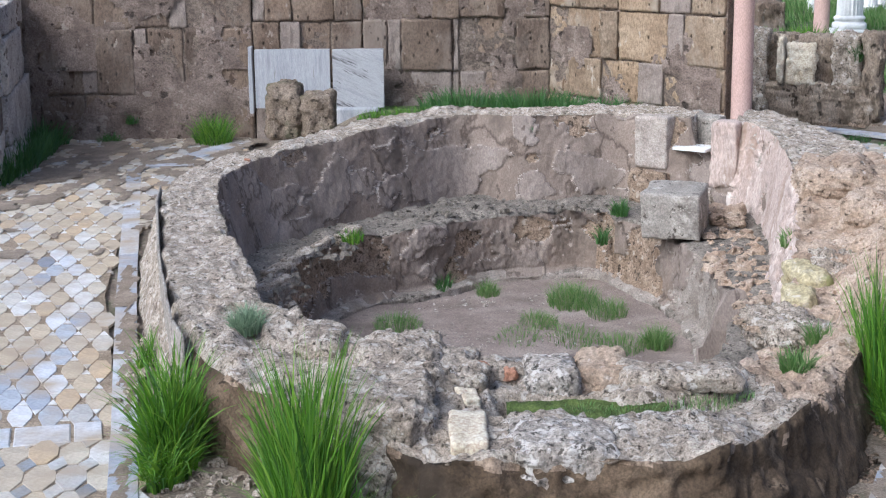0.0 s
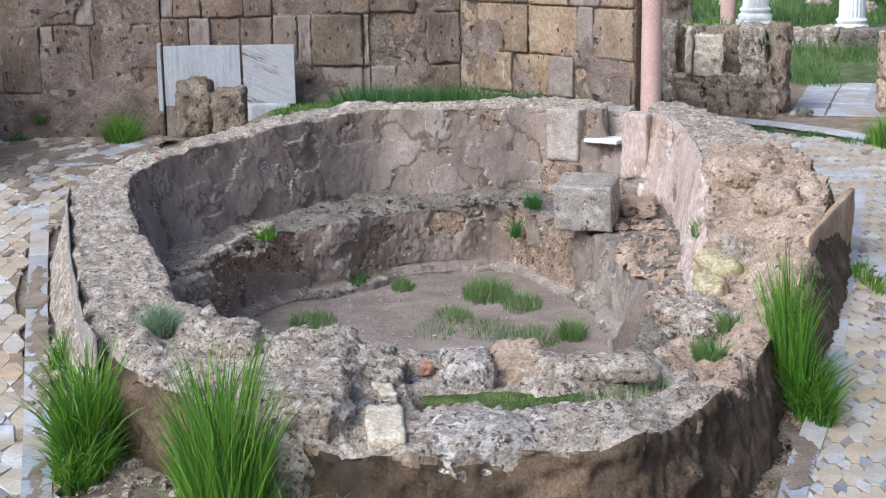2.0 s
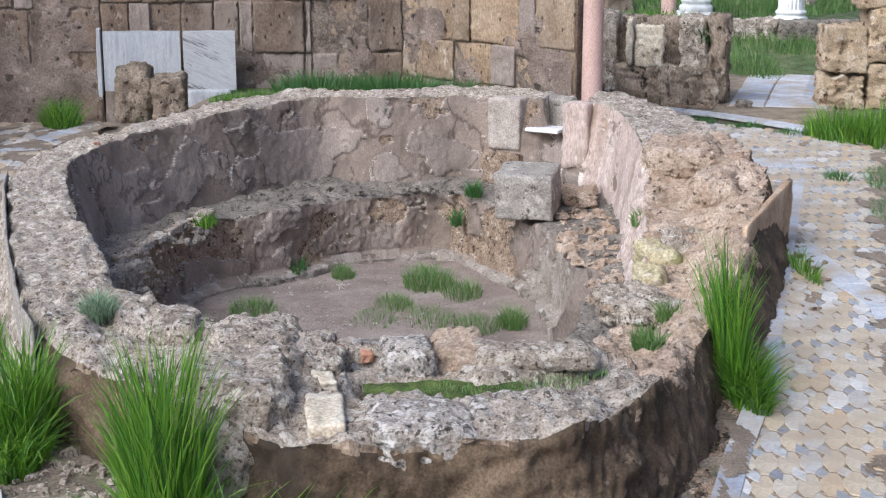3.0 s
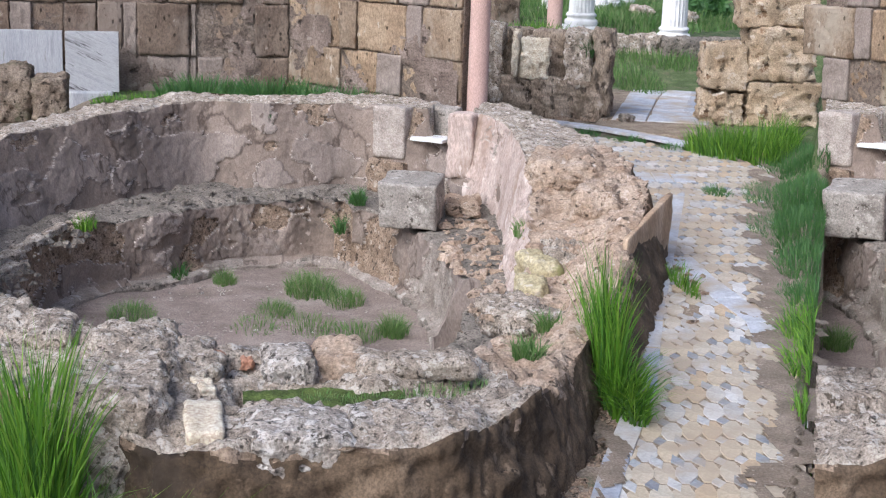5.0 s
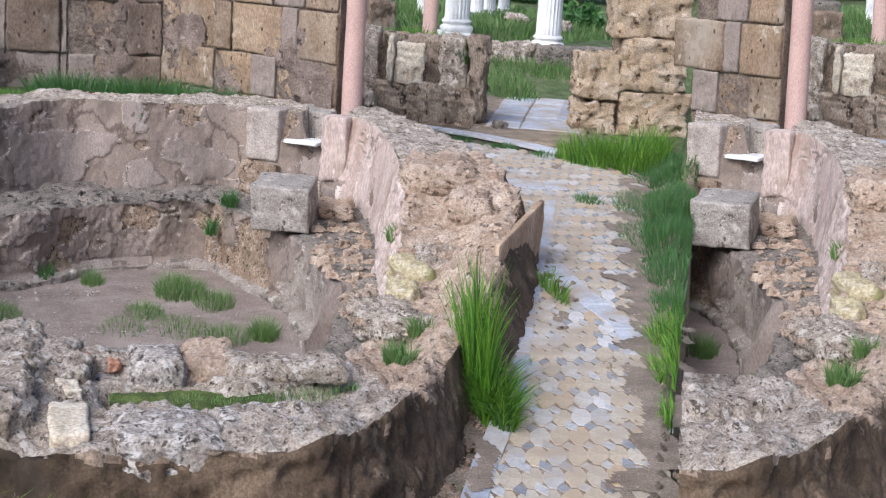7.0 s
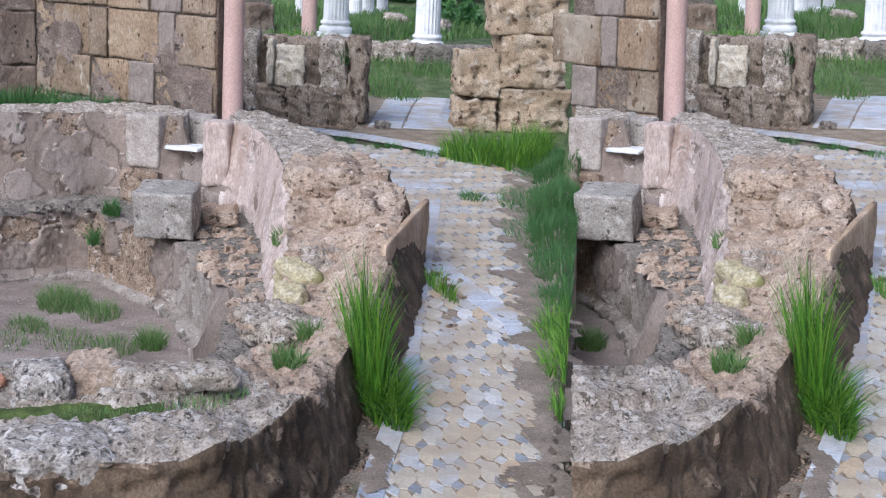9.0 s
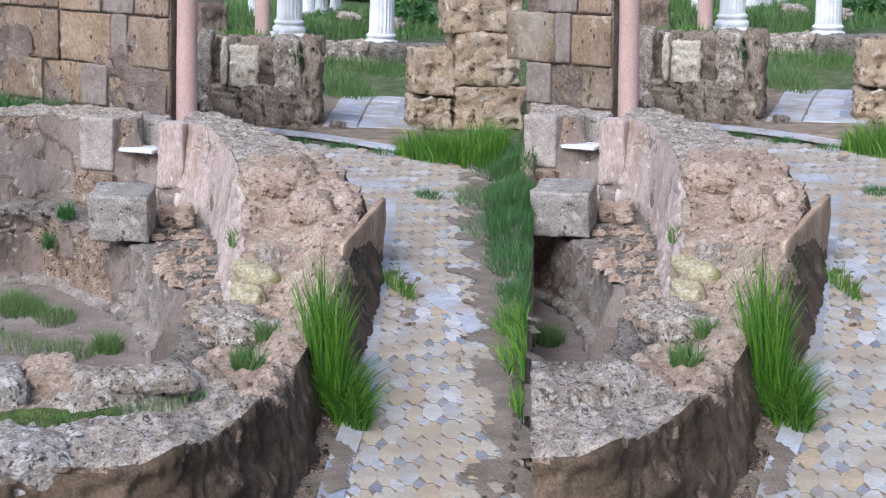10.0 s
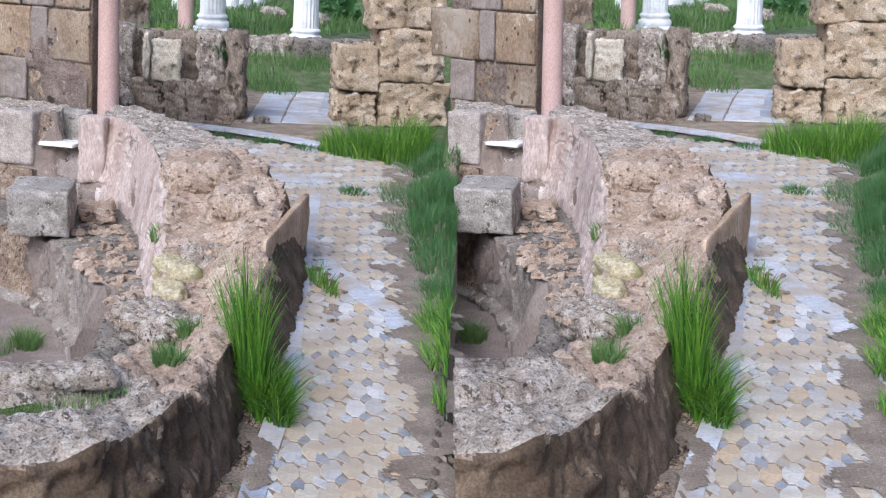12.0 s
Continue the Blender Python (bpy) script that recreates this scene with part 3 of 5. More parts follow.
north_mid = jointed_wall("wall_north", (-0.85, 17.28), (1.19, 17.28), [
    (-0.1, 0.71, (0, 0.27, 0.42, 0.97, 1.05, 1.34, 1.66, 2.04)), (0.71, 1.28, (0, 0.27, 0.42, 0.98, 1.05, 1.25, 1.66, 2.04)),
    (1.28, 1.86, (0, 0.42, 0.76, 1.05, 1.55, 2.04)), (1.86, 2.4, (0, 0.7, 1.3, 2.04))], NORTH_LABEL, 0.6, 5)
# these ochre blocks carry part of the sunlight in their colour
north_east = jointed_wall("wall_north_east", (1.17, 17.28), (2.82, 15.64), [
    (0.0, 0.45, (0.0, 0.35, 0.75, 1.24, 1.6, 1.93, 2.32)), (0.45, 0.88, (0.0, 0.30, 0.75, 1.24, 1.57, 1.93, 2.32)), (0.88, 1.40, (0.0, 0.27, 0.73, 0.98, 1.62, 1.82, 2.32)),
    (1.40, 1.95, (0.0, 0.45, 0.98, 1.50, 1.90, 2.32)), (1.95, 2.4, (0.0, 0.6, 1.2, 1.8, 2.32))], "ochre end of the sandstone block wall, coloured sunlit", 0.45, 6, again_from=1.24, stone=M_OCHRE_SUNLIT)
block_wall("wall_west", (-4.14, 14.2), (-4.62, 17.4), [0.75, 0.55, 0.30], (0.6, 1.1), "grey weathered side wall with worn joints", 0.5, 5)


def plaster_sheet(parent, x0, x1, z0, z1, seed, bias, fade=1.1):
    """Old plaster left on a block wall, broken away at its edges."""
    xs, zs = np.arange(x0, x1, 0.022), np.arange(z0, z1, 0.022)
    gx, gz = np.meshgrid(xs, zs, indexing="ij")
    p = np.stack([gx.ravel(), np.full(gx.size, -0.012), gz.ravel()], -1)
    keep = fbm(p, 2.0, 6, seed) + bias - fade * smooth(z1 - 0.7, z1, p[:, 2]) - fade * smooth(x1 - 0.5, x1, p[:, 0]) - fade * (1 - smooth(x0, x0 + 0.3, p[:, 0]))
    p[:, 1] += -0.03 * np.clip(keep, 0, 0.6) + 0.018 * fbm(p, 3, 5, seed + 5) + 0.008 * fbm(p, 16, 3, seed + 6)
    f = grid_faces(len(xs), len(zs))
    ob = mesh_from("plaster", p, f[(keep[f] > 0).all(1)][:, ::-1], [M_WALLSKIN], parent=parent)
    return tagged(ob, "flaking pinkish-brown plaster")


M_WALLSKIN = shader("wall_plaster", [(0.15, 0.112, 0.09), (0.215, 0.165, 0.135), (0.29, 0.23, 0.19)], 3, 50, 0.8, stain=(0.125, 0.092, 0.072), stain_at=0.58, pits=0.08, pit_scale=14, depth=0.03, contrast=0.4, flecks=(((0.32, 0.27, 0.225), 0.635, 7), ((0.10, 0.072, 0.055), 0.65, 9)))
plaster_sheet(north, 0.02, 2.84, -0.08, 1.05, 5, 0.75)
plaster_sheet(north, 0.02, 2.84, 0.75, 2.35, 6, 0.05, 0.3)
plaster_sheet(north_mid, 0.02, 2.0, -0.08, 2.3, 7, 0.12, 0.2)
plaster_sheet(north_east, 0.02, 2.3, 0.0, 2.3, 8, 0.02, 0.2)

# ---- more materials ----
def leaf(name, cols, rough=0.55):
    """Blades and leaves: colour varies blade by blade, some light comes through."""
    m = bpy.data.materials.new(name)
    m.use_nodes = True
    n, lk = m.node_tree.nodes, m.node_tree.links.new
    bsdf = n["Principled BSDF"]
    bsdf.inputs["Roughness"].default_value = rough
    geo, rp = n.new("ShaderNodeNewGeometry"), n.new("ShaderNodeValToRGB")
    while len(rp.color_ramp.elements) < len(cols):
        rp.color_ramp.elements.new(0.5)
    for k, (e, c) in enumerate(zip(rp.color_ramp.elements, cols)):
        e.position, e.color = k / (len(cols) - 1), (*c, 1)
    lk(geo.outputs["Random Per Island"], rp.inputs["Fac"])
    lk(rp.outputs["Color"], bsdf.inputs["Base Color"])
    tr, mx = n.new("ShaderNodeBsdfTranslucent"), n.new("ShaderNodeMixShader")
    mx.inputs["Fac"].default_value = 0.35
    lk(rp.outputs["Color"], tr.inputs["Color"])
    lk(bsdf.outputs[0], mx.inputs[1])
    lk(tr.outputs[0], mx.inputs[2])
    lk(mx.outputs[0], n["Material Output"].inputs["Surface"])
    return m


def tile_stone(name, stops, island=False, rough=0.6):
    """Cut stone of many quarries: the kind changes from piece to piece."""
    m = shader(name, [(0.40, 0.40, 0.40), (0.5, 0.5, 0.5), (0.6, 0.6, 0.6)], 7, 40, 0.25, rough, contrast=0.3)
    n, lk = m.node_tree.nodes, m.node_tree.links.new
    bsdf = n["Principled BSDF"]
    src = bsdf.inputs["Base Color"].links[0].from_socket
    rnd = n.new("ShaderNodeNewGeometry").outputs["Random Per Island"] if island else n.new("ShaderNodeObjectInfo").outputs["Random"]
    rp = n.new("ShaderNodeValToRGB")
    rp.color_ramp.interpolation = "CONSTANT"
    while len(rp.color_ramp.elements) < len(stops):
        rp.color_ramp.elements.new(0.5)
    for e, (pos, c) in zip(rp.color_ramp.elements, stops):
        e.position, e.color = pos, (*c, 1)
    lk(rnd, rp.inputs["Fac"])
    mx = n.new("ShaderNodeMix")
    mx.data_type, mx.blend_type = "RGBA", "OVERLAY"
    mx.inputs["Factor"].default_value = 0.75
    lk(rp.outputs["Color"], mx.inputs["A"])
    lk(src, mx.inputs["B"])
    # sandy dirt trodden over the pieces
    tc, dn, dr = n.new("ShaderNodeTexCoord"), n.new("ShaderNodeTexNoise"), n.new("ShaderNodeValToRGB")
    dn.inputs["Scale"].default_value, dn.inputs["Detail"].default_value = 3.0, 8
    geo = n.new("ShaderNodeNewGeometry")
    lk(geo.outputs["Position"], dn.inputs["Vector"])
    dr.color_ramp.elements[0].position, dr.color_ramp.elements[1].position = 0.44, 0.68
    lk(dn.outputs["Fac"], dr.inputs["Fac"])
    md = n.new("ShaderNodeMix")
    md.data_type = "RGBA"
    md.inputs["B"].default_value = (0.36, 0.29, 0.21, 1)
    lk(dr.outputs["Color"], md.inputs["Factor"])
    lk(mx.outputs["Result"], md.inputs["A"])
    lk(md.outputs["Result"], bsdf.inputs["Base Color"])
    return m


CREAM = [(0, (0.44, 0.365, 0.265)), (0.22, (0.46, 0.41, 0.33)), (0.40, (0.44, 0.335, 0.22)), (0.54, (0.47, 0.44, 0.395)), (0.66, (0.42, 0.36, 0.28)), (0.80, (0.39, 0.375, 0.36)), (0.90, (0.54, 0.52, 0.495))]
GREYS = [(0, (0.239, 0.254, 0.277)), (0.3, (0.404, 0.404, 0.404)), (0.55, (0.299, 0.314, 0.329)), (0.75, (0.441, 0.434, 0.426)), (0.9, (0.194, 0.202, 0.224))]
M_TILE = tile_stone("floor_tile", CREAM)
M_TILES = tile_stone("floor_tiles_far", CREAM, True)
M_BLUE = tile_stone("blue_grey_tile", [(0, (0.30, 0.32, 0.37)), (0.25, (0.50, 0.51, 0.54)), (0.5, (0.36, 0.38, 0.42)), (0.75, (0.56, 0.56, 0.57)), (0.92, (0.20, 0.21, 0.24))])
M_TIPS = tile_stone("triangle_tiles", [(0, (0.58, 0.57, 0.56)), (0.55, (0.48, 0.47, 0.46)), (0.8, (0.33, 0.34, 0.37))], True)
M_SQUARES = tile_stone("square_tiles", GREYS, True)
M_STRIP = tile_stone("grey_marble", [(0, (0.30, 0.315, 0.36)), (0.4, (0.37, 0.38, 0.415)), (0.7, (0.44, 0.445, 0.465))])
M_PALE = tile_stone("white_marble_slab", [(0, (0.50, 0.50, 0.52)), (0.5, (0.43, 0.44, 0.47))])
M_BED = shader("sandy_mortar", [(0.17, 0.13, 0.09), (0.25, 0.195, 0.14), (0.34, 0.275, 0.20)], 5, 70, 0.4, contrast=0.5)
M_MUD = shader("dried_mud", [(0.16, 0.125, 0.093), (0.215, 0.172, 0.132), (0.285, 0.232, 0.182)], 4, 80, 0.5, contrast=0.4, flecks=(((0.42, 0.36, 0.30), 0.66, 22),))
M_GRASS = leaf("grass", [(0.03, 0.085, 0.008), (0.095, 0.225, 0.012), (0.155, 0.315, 0.02), (0.05, 0.14, 0.02), (0.235, 0.38, 0.035), (0.065, 0.17, 0.025)])
M_DEEP = leaf("deep_grass", [(0.04, 0.11, 0.025), (0.075, 0.18, 0.035), (0.055, 0.13, 0.045), (0.11, 0.22, 0.05)])
M_THIN = leaf("thin_grass", [(0.07, 0.15, 0.035), (0.12, 0.23, 0.05), (0.17, 0.27, 0.08), (0.22, 0.26, 0.11)])
M_SILVER = leaf("silvery_herb", [(0.14, 0.20, 0.12), (0.22, 0.30, 0.18), (0.30, 0.38, 0.24)])
M_MOSS = shader("moss", [(0.05, 0.065, 0.02), (0.09, 0.125, 0.03), (0.15, 0.19, 0.05)], 14, 90, 0.8, contrast=0.45)
M_BRICK = shader("orange_brick", [(0.32, 0.15, 0.09), (0.42, 0.22, 0.14), (0.45, 0.30, 0.22)], 12, 60, 0.6, contrast=0.45)
M_CREAM = shader("cream_limestone", [(0.50, 0.41, 0.29), (0.60, 0.52, 0.40), (0.68, 0.62, 0.51)], 9, 60, 0.6, contrast=0.45)
M_PITTED = shader("pitted_grey_stone", [(0.29, 0.24, 0.20), (0.44, 0.385, 0.33), (0.57, 0.51, 0.455)], 10, 60, 1.0, pits=0.2, pit_scale=46, stain=(0.25, 0.21, 0.17), stain_at=0.61, stain_scale=5, contrast=0.5, flecks=(((0.68, 0.63, 0.58), 0.56, 15), ((0.13, 0.11, 0.09), 0.60, 21)))
M_YELLOW = shader("yellow_lichen_stone", [(0.33, 0.265, 0.15), (0.42, 0.355, 0.21), (0.49, 0.43, 0.30)], 9, 50, 0.6, contrast=0.45, flecks=(((0.30, 0.29, 0.13), 0.58, 6), ((0.56, 0.50, 0.40), 0.64, 10)))
M_SKIN = shader("ochre_slab", [(0.30, 0.20, 0.12), (0.40, 0.28, 0.18), (0.48, 0.36, 0.25)], 4, 50, 0.3, stretch=(1, 1, 0.4), contrast=0.45)


# ---- grass ----
def grass(name, spots, n, height, width, label, material, seed=1, lean=0.5, z=None, kind="", category="grass", sub=3, upright=0.0):
    """Blades sown over spots (x, y, rx, ry): curved tapering strips in one mesh."""
    rng = np.random.default_rng(seed)
    w = np.array([s[2] * s[3] for s in spots])
    pick = rng.choice(len(spots), n, p=w / w.sum())
    sp = np.array(spots)[pick]
    r, a = np.sqrt(rng.random(n)), rng.random(n) * 2 * np.pi
    x, y = sp[:, 0] + sp[:, 2] * r * np.cos(a), sp[:, 1] + sp[:, 3] * r * np.sin(a)
    zz = ground_z(x, y) if z is None else np.full(n, z)
    h = height * (0.45 + 0.75 * rng.random(n)) * (1 - 0.35 * r ** 2)
    yaw = rng.random(n) * 2 * np.pi
    out = np.arctan2(sp[:, 3] * np.sin(a), sp[:, 2] * np.cos(a))
    yaw = np.where(rng.random(n) < 0.65, out + rng.normal(0, 0.6, n), yaw)
    bend = lean * (0.25 + rng.random(n) * 0.9) * (0.4 + 0.8 * r) + 0.05
    wd = width * (0.6 + 0.8 * rng.random(n))
    face = rng.random(n) * np.pi
    rows = []
    for k in range(sub + 1):
        f = k / sub
        px, py = x + np.cos(yaw) * h * bend * f ** 2, y + np.sin(yaw) * h * bend * f ** 2
        pz = zz + h * (f - 0.35 * bend * f ** 3) - 0.01 * (k == 0)
        hw = wd * 0.5 * (1 - f) ** 0.7 if k < sub else wd * 0.02
        rows.append(np.stack([px - np.cos(face) * hw, py - np.sin(face) * hw * 0.6, pz], -1))
        rows.append(np.stack([px + np.cos(face) * hw, py + np.sin(face) * hw * 0.6, pz], -1))
    v = np.stack(rows, 1).reshape(-1, 3)
    m = 2 * (sub + 1)
    base = (np.arange(n) * m)[:, None, None]
    q = np.array([[2 * k, 2 * k + 1, 2 * k + 3, 2 * k + 2] for k in range(sub)])[None]
    ob = mesh_from(name, v, (base + q).reshape(-1, 4), [material])
    return tagged(ob, label, category, kind=kind or "stuff")


def herb(name, x, y, z, r, h, n, label, material, seed=1):
    """A small leafy weed: short arching leaves from one root."""
    return grass(name, [(x, y, r, r * 1.6)], n, h, 0.011, label, material, seed, 0.8, z, "stuff", "plant", 3)


# ---- stones ----
def rock(name, x, y, z, size, label, material, seed, rough=0.05, cut=16, turn=0.0, bevel=0.06, category="stone", scale=4.5, group="", tilt=0.0, craggy=0.8):
    bm = rough_block(*size, seed, bevel, rough, cut, scale, rough * craggy)
    if bevel < 0.012:
        for f in bm.faces:
            f.smooth = False
    ob = part(name, bm, material, None)
    ob.matrix_world = pose(x, y, z, tilt, 0, turn)
    return tagged(ob, label, category, group)


def slab(name, corners, z, th, material, parent=None, bevel=0.006):
    """A flat cut slab with worn arrises, from its four plan corners."""
    c = np.array(corners, float)
    mid = c.mean(0)
    inn = c + (mid - c) / np.maximum(np.linalg.norm(mid - c, axis=1, keepdims=True), 1e-6) * bevel * 1.6
    n = len(c)
    v = [(*p, z - th) for p in c] + [(*p, z - bevel) for p in c] + [(*p, z) for p in inn]
    f = [tuple(range(2 * n, 3 * n))]
    for k in range(n):
        j = (k + 1) % n
        f += [(k, j, n + j, n + k), (n + k, n + j, 2 * n + j, 2 * n + k)]
    return mesh_from(name, v, f, [material], flat=True, parent=parent)


# great marble panels before the north wall
def marble_panel(x0, x1, y, z0, z1, seed, label, material):
    ob = rock("marble_slab", (x0 + x1) / 2, y, z0, (x1 - x0, 0.12, z1 - z0), label, material, seed, 0.003, 10, bevel=0.005, category="marble slab", scale=3, group="marble panels")
    return ob


marble_panel(-2.00, -1.19, 17.0, 0.36, 0.99, 21, "pale veined marble panel standing against the stone wall", M_MARBLE)
marble_panel(-1.165, -0.615, 16.99, 0.36, 0.985, 22, "white marble panel with slanting dark veins", M_MARBLE_B)
rock("marble_footing", -0.90, 16.97, 0.12, (0.46, 0.2, 0.25), "low marble footing block under the panel", M_MARBLE, 23, 0.006, 8, bevel=0.012, category="marble block")
rock("marble_strip", -2.05, 17.05, 0.30, (0.05, 0.14, 0.72), "narrow upright grey marble strip beside the panel", M_MARBLE, 24, 0.005, 8, bevel=0.01, category="marble slab")
rock("stone_stump", -1.57, 15.75, 0.22, (0.38, 0.42, 0.56), "upright weathered rubble stump on the pool wall", M_STUMP, 26, 0.045, 20, bevel=0.07, craggy=0.4)
rock("stone_stump", -1.22, 15.72, 0.22, (0.36, 0.42, 0.49), "low split rubble stump with lichen", M_STUMP, 27, 0.04, 20, bevel=0.07, craggy=0.4)

# stones on the south rim
for k, (x, y, z, size, material, label) in enumerate((
        (-0.22, 7.15, 0.28, (0.42, 0.80, 0.32), M_TOP, "rounded pitted boulder on the pool wall"),
        (-0.31, 6.60, 0.02, (0.52, 0.66, 0.58), M_TOP, "big pitted grey boulder at the wall corner"),
        (0.06, 7.15, 0.30, (0.26, 0.55, 0.22), M_TOP, "crumbling mortar lump on the pool wall"),
        (0.50, 6.27, 0.27, (0.46, 0.44, 0.20), M_PITTED, "pitted whitish kerb stone on the pool wall"),
        (0.50, 7.10, 0.33, (0.26, 0.36, 0.19), M_PITTED, "pitted whitish kerb stone beside the channel"),
        (0.74, 7.14, 0.33, (0.26, 0.32, 0.20), M_RUBBLE, "ochre mortar lump beside the mossy channel"),
        (1.10, 7.04, 0.40, (0.58, 0.28, 0.12), M_TOP, "long weathered kerb slab beside the channel"),
        (0.98, 6.36, 0.29, (0.52, 0.42, 0.17), M_PITTED, "grey spongy kerb stone along the channel"),
        (-0.62, 7.75, 0.34, (0.26, 0.50, 0.16), M_TOP, "worn stone at the channel's end"))):
    rock("boulder" if k < 2 else "kerb_stone", x, y, z, size, label, material, 40 + k, 0.045 if k < 3 else 0.028, 34, bevel=0.11 if k < 2 else 0.06, craggy=0.6)
rock("hewn_block", 0.10, 6.36, 0.34, (0.17, 0.42, 0.13), "pale hewn limestone block set in mortar", M_CREAM, 51, 0.012, 10, bevel=0.02)
rock("stone_chip", 0.11, 6.74, 0.42, (0.10, 0.18, 0.07), "flat cream stone chip bedded in mortar", M_CREAM, 52, 0.02, 8, bevel=0.02, turn=12)
rock("stone_chip", 0.09, 6.90, 0.44, (0.08, 0.10, 0.05), "small cream stone chip bedded in mortar", M_CREAM, 53, 0.02, 8, bevel=0.015, turn=-15)
rock("brick_fragment", 0.16, 7.22, 0.40, (0.09, 0.12, 0.08), "broken orange brick set in the wall", M_BRICK, 54, 0.03, 8, bevel=0.02)
rock("brick_fragment", 0.31, 7.14, 0.40, (0.08, 0.10, 0.08), "broken orange brick set in the wall", M_BRICK, 55, 0.03, 8, bevel=0.02)
rock("brick_fragment", -1.62, 13.05, 0.43, (0.08, 0.15, 0.07), "orange brick sliver on the pool wall", M_BRICK, 56, 0.02, 6, bevel=0.02)
rock("loose_stone", -0.78, 7.18, 0.30, (0.13, 0.14, 0.13), "loose grey stone wedged in the broken wall", M_PITTED, 58, 0.03, 10, bevel=0.04)


def moss_bed(s0, s1, name):
    s = np.linspace(s0, s1, 90)
    L = pool_at(s)
    f = np.linspace(0.42, 0.63, 14)
    g = L[:, None, 0:2] + (L[:, None, 2:4] - L[:, None, 0:2]) * f[None, :, None]
    z = np.repeat((L[:, 6] - 0.055)[:, None], len(f), 1)
    p = np.dstack([g, z]).reshape(-1, 3)
    p[:, 2] += 0.02 * fbm(p, 9, 4, 77) + 0.012
    return tagged(mesh_from(name, p, grid_faces(len(s), len(f))[:, ::-1], [M_MOSS]), "green moss in the wall's drain channel", "moss", kind="stuff")


moss_bed(17.15, 18.4, "moss")
grass("channel_grass", [(0.62, 6.70, 0.16, 0.09), (0.85, 6.70, 0.2, 0.07), (1.12, 6.78, 0.18, 0.1), (1.32, 6.9, 0.1, 0.1)], 380, 0.045, 0.005, "short green grass in the drain channel", M_THIN, 5, 0.8, 0.40, "stuff", sub=2)

# veneer slabs along the west rim
for k, (s, h, ln) in enumerate(((0.22, 0.50, 0.34), (0.55, 0.485, 0.42), (0.92, 0.50, 0.52), (1.35, 0.48, 0.62), (1.80, 0.495, 0.66), (2.30, 0.485, 0.70), (2.80, 0.49, 0.66))):
    q0, q1 = pool_at(np.array([s - 0.14])), pool_at(np.array([s + 0.14]))
    p, d = (q0 + q1)[0, :2] / 2, (q1 - q0)[0, :2]
    rock("veneer_slab", p[0] - 0.035, p[1], -0.02, (ln, 0.022, h), "thin upright marble veneer slab on the pool wall", M_CHALK, 60 + k, 0.002, 8,
         math.degrees(math.atan2(d[1], d[0])), 0.01, "marble slab", 3, "veneer slabs")

# stones of the pool's east side
east = [
    rock("ledge_block", 1.99, 13.25, -0.24, (0.50, 0.66, 0.40), "big square chalky block on the ledge", M_CHALK, 71, 0.018, 18, -16, 0.022, "stone block", craggy=0.5),
    rock("wall_stone", 2.03, 14.80, 0.06, (0.36, 0.26, 0.50), "pale pinkish squared stone in the pool wall top", M_EDGE, 72, 0.015, 14, -38, 0.02, craggy=0.5),
    rock("wall_stone", 2.50, 14.90, 0.18, (0.40, 0.20, 0.37), "ribbed grey stone at the wall notch", M_CHALK, 73, 0.025, 14, -36, 0.03, craggy=0.5),
    rock("wall_stone", 2.64, 14.42, -0.06, (0.27, 0.24, 0.62), "tall worn pillar stone in the pool wall", M_WASH, 74, 0.02, 16, -36, 0.03, craggy=0.5),
    rock("wall_stone", 2.00, 14.72, -0.26, (0.40, 0.26, 0.31), "squared masonry block low in the pool wall", M_BARE, 86, 0.02, 14, -38, 0.02, craggy=0.5),
    rock("marble_sill", 2.36, 14.58, 0.26, (0.34, 0.26, 0.035), "white marble sill in the wall notch", M_WHITE, 75, 0.004, 8, -36, 0.008, "marble slab", craggy=0.3),
    rock("step_stone", 2.20, 14.05, -0.24, (0.50, 0.40, 0.22), "broken stepped masonry under the notch", M_TOP, 76, 0.05, 16, -10, 0.06),
    rock("step_stone", 2.50, 13.6, -0.24, (0.36, 0.60, 0.16), "crumbled masonry behind the block", M_RUBBLE, 77, 0.04, 16, -10, 0.06),
    rock("yellow_stone", 2.42, 10.25, -0.02, (0.22, 0.42, 0.22), "lichen-yellow stone in the collapsed wall", M_YELLOW, 78, 0.03, 14, 10, 0.07),
    rock("yellow_stone", 2.27, 9.75, -0.05, (0.22, 0.36, 0.22), "lichen-yellow stone in the collapsed wall", M_YELLOW, 79, 0.03, 14, -8, 0.07),
    rock("facing_slab", 3.22, 10.35, -0.02, (0.05, 1.7, 0.48), "tall smooth ochre slab facing the broken wall", M_SKIN, 80, 0.012, 12, -27, 0.015, "stone slab"),
    rock("rubble_lump", 3.05, 12.1, 0.26, (0.60, 0.9, 0.32), "ochre rubble lump on the broken wall", M_RUBBLE, 81, 0.045, 26, -10, 0.14, scale=5),
    rock("rubble_lump", 3.10, 11.2, 0.14, (0.42, 0.9, 0.36), "ochre rubble lump on the broken wall", M_RUBBLE, 82, 0.045, 26, -18, 0.14, scale=5),
    rock("rubble_lump", 2.72, 10.6, -0.08, (0.40, 0.8, 0.30), "collapsed mortar heap inside the pool wall", M_TOP, 83, 0.05, 24, -15, 0.12, scale=6),
    rock("rubble_lump", 2.05, 9.0, -0.02, (0.40, 0.7, 0.24), "collapsed mortar heap inside the pool wall", M_TOP, 84, 0.05, 24, 15, 0.10, scale=6)]
